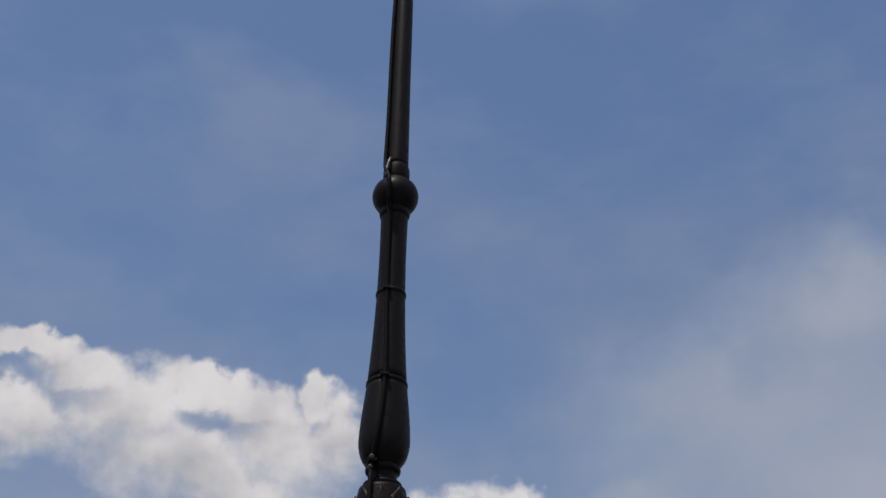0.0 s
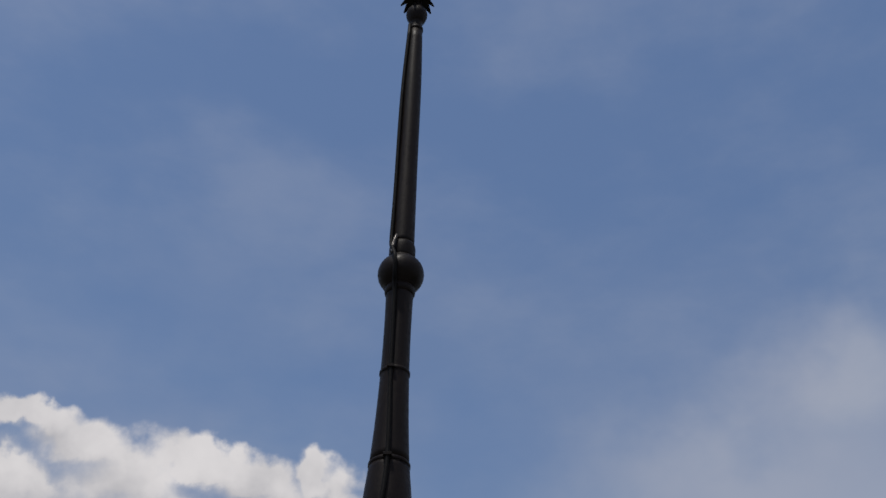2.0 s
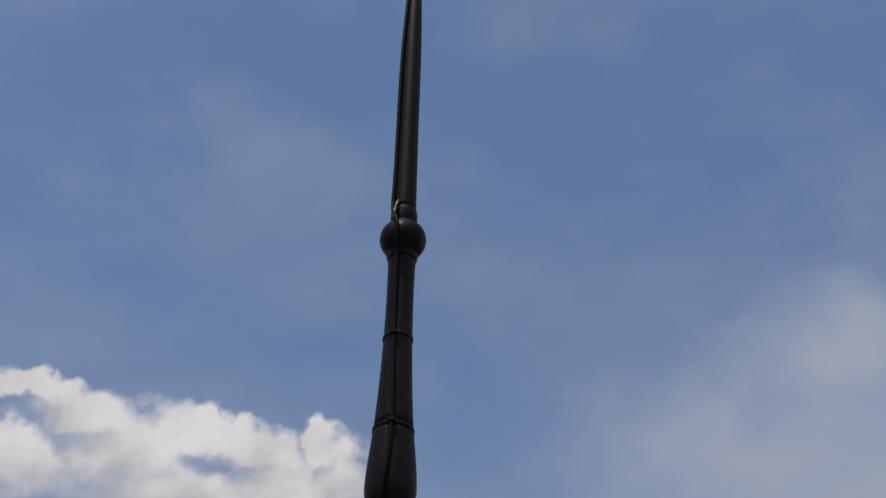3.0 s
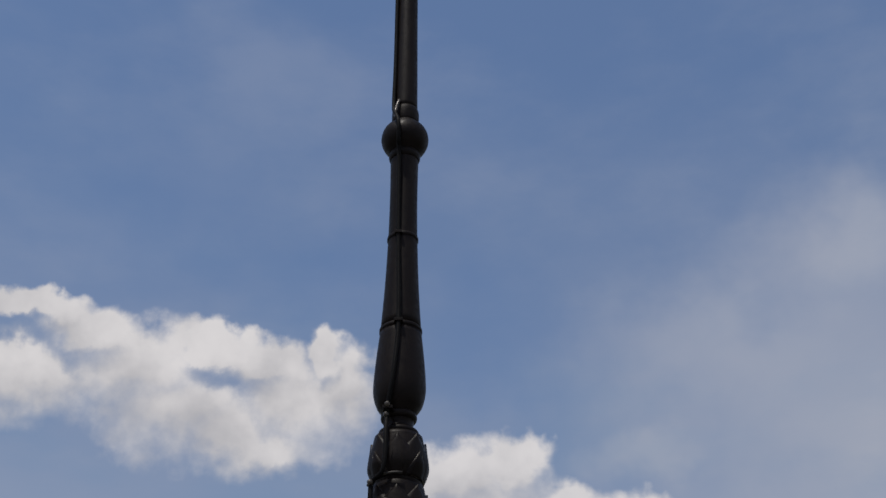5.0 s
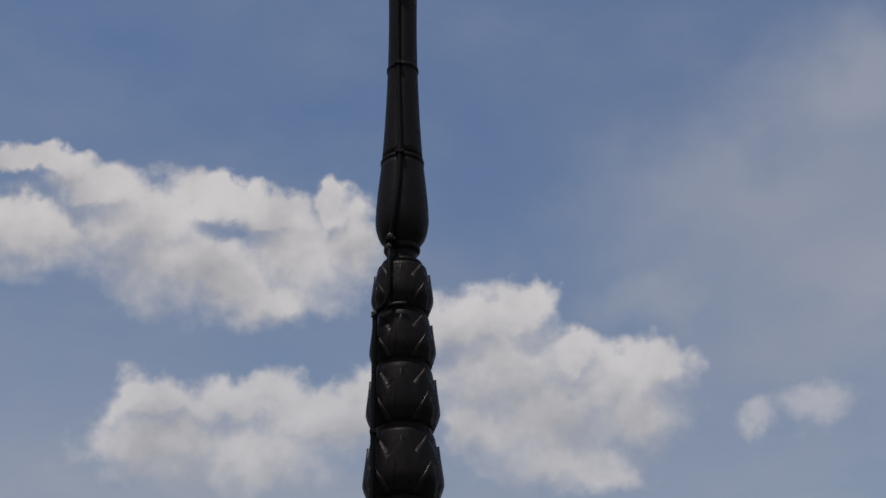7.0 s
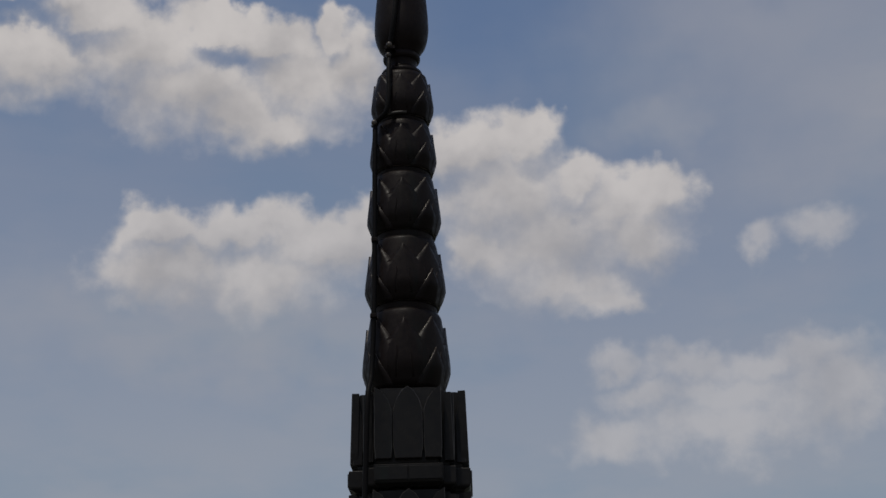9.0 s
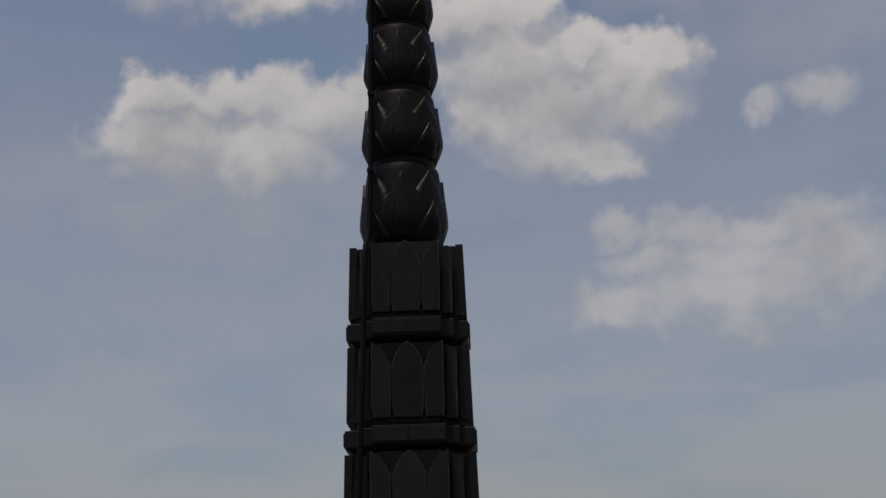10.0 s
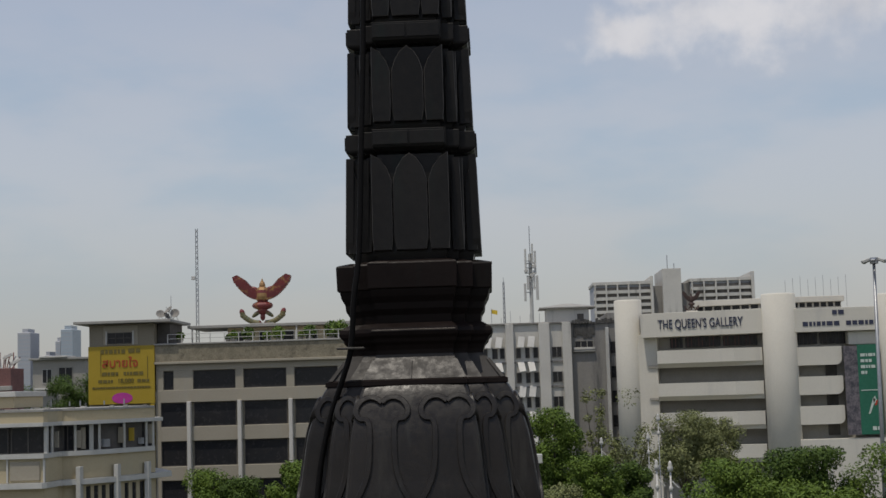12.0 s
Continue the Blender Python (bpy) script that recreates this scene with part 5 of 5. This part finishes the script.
for k in range(6):
    a = k * math.pi / 3 + 0.2
    cx, cy = 35.77 + 0.85 * math.cos(a), 130 + 0.85 * math.sin(a)
    box("lamp_head", -0.36, 0.36, -0.2, 0.2, -0.12, 0.14, PAINTED if k % 2 else STEEL, flood, m=Matrix.Translation((cx, cy, 28.6)) @ Matrix.Rotation(a, 4, "Z") @ Matrix.Rotation(0.35, 4, "Y"))
    part("arm", tube([(35.77, 130, 28.55), (cx, cy, 28.6)], 0.04, 5), STEEL, flood)


def lamp_post(x, y, h, label, kind):
    t = thing("street_lamp", label, "street lamp", at=(x, y, 0), group="white lamps below the spire")
    part("pole", tube([(x, y, 0), (x, y, h - 0.7)], [0.11, 0.06] if y < 100 else [0.06, 0.035], 8), PAINTED if y < 100 else STEEL, t, smooth=True)
    if kind == "box":
        box("head", x - 0.24, x + 0.24, y - 0.3, y + 0.3, h - 0.5, h, PAINTED, t)
        box("bracket", x - 0.05, x + 0.05, y - 0.1, y + 0.1, h - 0.72, h - 0.45, STEEL, t, bevel=0)
    else:
        rows = [(0.05, h - 0.72), (0.16, h - 0.66), (0.18, h - 0.42), (0.10, h - 0.30), (0.13, h - 0.2), (0.04, h - 0.02)]
        part("head", loft([[(x + r * math.cos(a), y + r * math.sin(a), z) for a in (2 * math.pi * i / 14 for i in range(14))] for r, z in rows]), PAINTED, t, "white lantern head", smooth=True)
        rows = [(0.06, h - 2.0), (0.13, h - 1.9), (0.13, h - 1.7), (0.06, h - 1.6)]
        part("collar", loft([[(x + r * math.cos(a), y + r * math.sin(a), z) for a in (2 * math.pi * i / 14 for i in range(14))] for r, z in rows]), PAINTED, t, smooth=True)
        part("side_arm", tube([(x + 0.06, y, h - 1.3), (x + 0.5, y, h - 1.75)], 0.05, 5), PAINTED, t)


lamp_post(2.4, 75, 14.15, "white box-headed lamp on a slim pole", "box")
lamp_post(10.5, 90, 12.9, "white ornate lantern lamp post among trees", "lantern")
lamp_post(11.15, 88, 12.9, "white ornate lantern lamp post among trees", "lantern")
for x, z in ((9.9, 13.1), (14.3, 13.4), (15.3, 15.1)):
    lamp_post(x * 0.97, 128, z, "small white globe lamp on a slim pole", "lantern")


# ---- trees ----
def leaf_cloud(name, centres, radii, count, size, seed, top):
    """Many small folded leaves scattered through the clumps."""
    g = np.random.default_rng(seed)
    pick = g.integers(0, len(centres), count)
    unit = lambda v: v / np.maximum(np.linalg.norm(v, axis=1, keepdims=True), 1e-6)
    d = unit(g.normal(size=(count, 3)) * (1, 1, 0.8))
    p = np.array(centres)[pick] + d * (np.array(radii)[pick] * g.random(count) ** 0.42)[:, None]
    p[:, 2] = np.minimum(p[:, 2], top - g.random(count) * 0.5)
    n = unit(d * 0.7 + g.uniform((-0.9, -0.9, -0.1), (0.9, 0.9, 1.2), (count, 3)))
    u = unit(np.cross(n, g.normal(size=(count, 3))))
    w = np.cross(n, u)
    s = (size * g.uniform(0.6, 1.3, count))[:, None]
    verts = np.stack((p - u * s, p + w * s * 0.45 - n * s * 0.12, p + u * s, p - w * s * 0.45 - n * s * 0.12), axis=1).reshape(-1, 3)
    me = bpy.data.meshes.new(name)
    me.from_pydata(verts.tolist(), [], np.arange(count * 4).reshape(-1, 4).tolist())
    return me


def tree(x, y, height, radius, leaves, label, leaf_mat, seed, crown_low=0.35, size=0.21, sparse=False, trunk=0.22):
    rnd = random.Random(seed)
    t = thing("tree", label, "tree", at=(x, y, 0))
    base, fork = Vector((x, y, 0)), Vector((x + rnd.uniform(-0.4, 0.4), y, height * crown_low))
    part("trunk", tube([base, base.lerp(fork, 0.5) + Vector((rnd.uniform(-0.2, 0.2), 0, 0)), fork], [trunk * 1.3, trunk, trunk * 0.85], 8), BARK, t, smooth=True)
    clumps = []
    limbs = 11 if not sparse else 9
    for k in range(limbs):
        a = 2 * math.pi * (k + rnd.random() * 0.7) / limbs
        up = rnd.uniform(0.25, 1.0)
        reach = radius * math.sqrt(max(0.08, 1 - (up - 0.35) ** 2 * 1.7)) * rnd.uniform(0.65, 1.0)
        end = Vector((x + reach * math.cos(a), y + reach * math.sin(a), fork.z + (height - fork.z) * up * 0.93))
        mid = fork.lerp(end, 0.5) + Vector((rnd.uniform(-0.4, 0.4), rnd.uniform(-0.4, 0.4), 0.25 * radius * 0.4))
        part("limb", tube(smooth_path([fork, mid, end], 4), [trunk * 0.55 * (1 - 0.09 * i) for i in range(9)], 5), BARK, t, smooth=True)
        for f in (0.55, 0.78, 1.0):
            p = fork.lerp(mid, f * 2) if f < 0.5 else mid.lerp(end, f * 2 - 1)
            clumps.append((p, radius * rnd.uniform(0.22, 0.40) * (0.7 if sparse else 1.0)))
    clumps.append((Vector((x, y, height - radius * 0.3)), radius * 0.42))
    for _ in range(0 if sparse else 14):
        a, b = rnd.uniform(0, 2 * math.pi), rnd.uniform(-0.2, 1.0)
        r = radius * rnd.uniform(0.5, 0.95) * math.sqrt(max(0.05, 1 - b * b))
        clumps.append((Vector((x + r * math.cos(a), y + r * math.sin(a), fork.z + (height - fork.z) * (0.42 + 0.5 * b))), radius * rnd.uniform(0.2, 0.34)))
    me = leaf_cloud("crown", [(c.x, c.y, c.z) for c, _ in clumps], [r for _, r in clumps], int(leaves * (5.5 if not sparse else 3.0)), size * (0.58 if not sparse else 0.75), seed, height)
    me.materials.append(leaf_mat)
    ob = new("crown", me)
    ob.parent, ob.matrix_parent_inverse = t, t.matrix_world.inverted()
    return t


BROAD = "broad green tree with a dense leafy crown"
TREES = [  # x, y, height, radius, leaves, material, seed
    (12.4, 84, 11.9, 3.0, 7000, LEAF_FRESH, 1), (16.0, 88, 13.0, 3.4, 8000, LEAF_FRESH, 2), (20.3, 90, 13.5, 3.5, 8000, LEAF_DEEP, 3), (24.5, 88, 13.7, 3.6, 8000, LEAF_FRESH, 4),
    (28.5, 92, 13.5, 3.4, 6000, LEAF_DEEP, 5), (18.5, 80, 11.9, 3.0, 6000, LEAF_FRESH, 6), (4.6, 118, 16.2, 3.6, 8000, LEAF_FRESH, 7), (7.6, 108, 12.6, 2.8, 6500, LEAF_FRESH, 8),
    (10.3, 110, 11.9, 2.6, 5500, LEAF_DEEP, 9), (4.4, 96, 11.2, 2.2, 4000, LEAF_OLIVE, 10), 
]
TREES_WEST = [
    (-24.2, 112, 12.2, 3.3, 7500, LEAF_FRESH, 11), (-20.5, 110, 11.6, 2.6, 5500, LEAF_DEEP, 12),
    (-16.4, 112, 12.6, 2.6, 6500, LEAF_FRESH, 13), (-12.5, 114, 12.2, 2.8, 5000, LEAF_FRESH, 14), (-57.6, 186, 21.6, 4.0, 6000, LEAF_DEEP, 15), (-62.2, 184, 20.4, 3.6, 5000, LEAF_DEEP, 16),
    (-53.6, 188, 21.9, 3.6, 5000, LEAF_DEEP, 17), (-65.5, 183, 19.4, 2.8, 4000, LEAF_DEEP, 18),
]
for x, y, h, r, n, mt, seed in TREES + TREES_WEST:
    tree(x, y, h, r, n, BROAD if mt is not LEAF_OLIVE else "small olive-green tree with a thin crown", mt, seed)
tree(18.6, 138, 15.2, 3.6, 3600, "spreading olive-grey tree before a gallery wall", LEAF_OLIVE, 21, 0.45, 0.22)
tree(21.6, 140, 14.4, 3.2, 2800, "spreading olive-grey tree before a gallery wall", LEAF_OLIVE, 22, 0.45, 0.22)
tree(13.4, 142, 17.6, 3.2, 900, "thin tree with bare limbs and few leaves", LEAF_OLIVE, 23, 0.45, 0.20, True, 0.14)
tree(10.0, 144, 17.8, 2.4, 900, "thin tree with bare limbs and few leaves", LEAF_OLIVE, 24, 0.4, 0.20, True, 0.14)


# roof garden
def shrub(x, y, z, r, n, mt, seed):
    rnd = random.Random(seed)
    t = thing("potted_shrub", "green potted shrub on a flat roof", "plant", at=(x, y, z), group="roof garden shrubs")
    part("pot", loft([[(x + k * math.cos(a), y + k * math.sin(a), q) for a in (2 * math.pi * i / 12 for i in range(12))] for k, q in ((0.2, z), (0.3, z + 0.45))]), GREY_WALL, t)
    verts, faces = [], []
    for k in range(n):
        d = Vector((rnd.gauss(0, 1), rnd.gauss(0, 1), rnd.gauss(0, 1))).normalized() * r * rnd.random() ** 0.5
        p = Vector((x, y, z + 0.4 + r * 0.8)) + d
        u = Vector((rnd.uniform(-1, 1), rnd.uniform(-1, 1), rnd.uniform(-1, 1))).normalized()
        w = u.orthogonal().normalized()
        i = len(verts)
        s = rnd.uniform(0.12, 0.24)
        verts += [p - u * s, p + w * s * 0.45, p + u * s, p - w * s * 0.45]
        faces.append((i, i + 1, i + 2, i + 3))
    me = bpy.data.meshes.new("foliage")
    me.from_pydata(verts, [], faces)
    me.materials.append(mt)
    ob = new("foliage", me)
    ob.parent, ob.matrix_parent_inverse = t, t.matrix_world.inverted()


rnd = random.Random(31)
for k in range(22):
    x = -32.8 + k * 1.08 + rnd.uniform(-0.3, 0.3)
    if rnd.random() < 0.25:
        continue
    shrub(x + rnd.uniform(-0.5, 0.5), 142.2 + rnd.uniform(-0.5, 3.5), 23.4, rnd.choice((0.25, 0.3, 0.45, 0.7, 0.9)) * (1.5 if k < 3 else 1.0), 320, LEAF_DEEP if k % 2 else LEAF_FRESH, 40 + k)
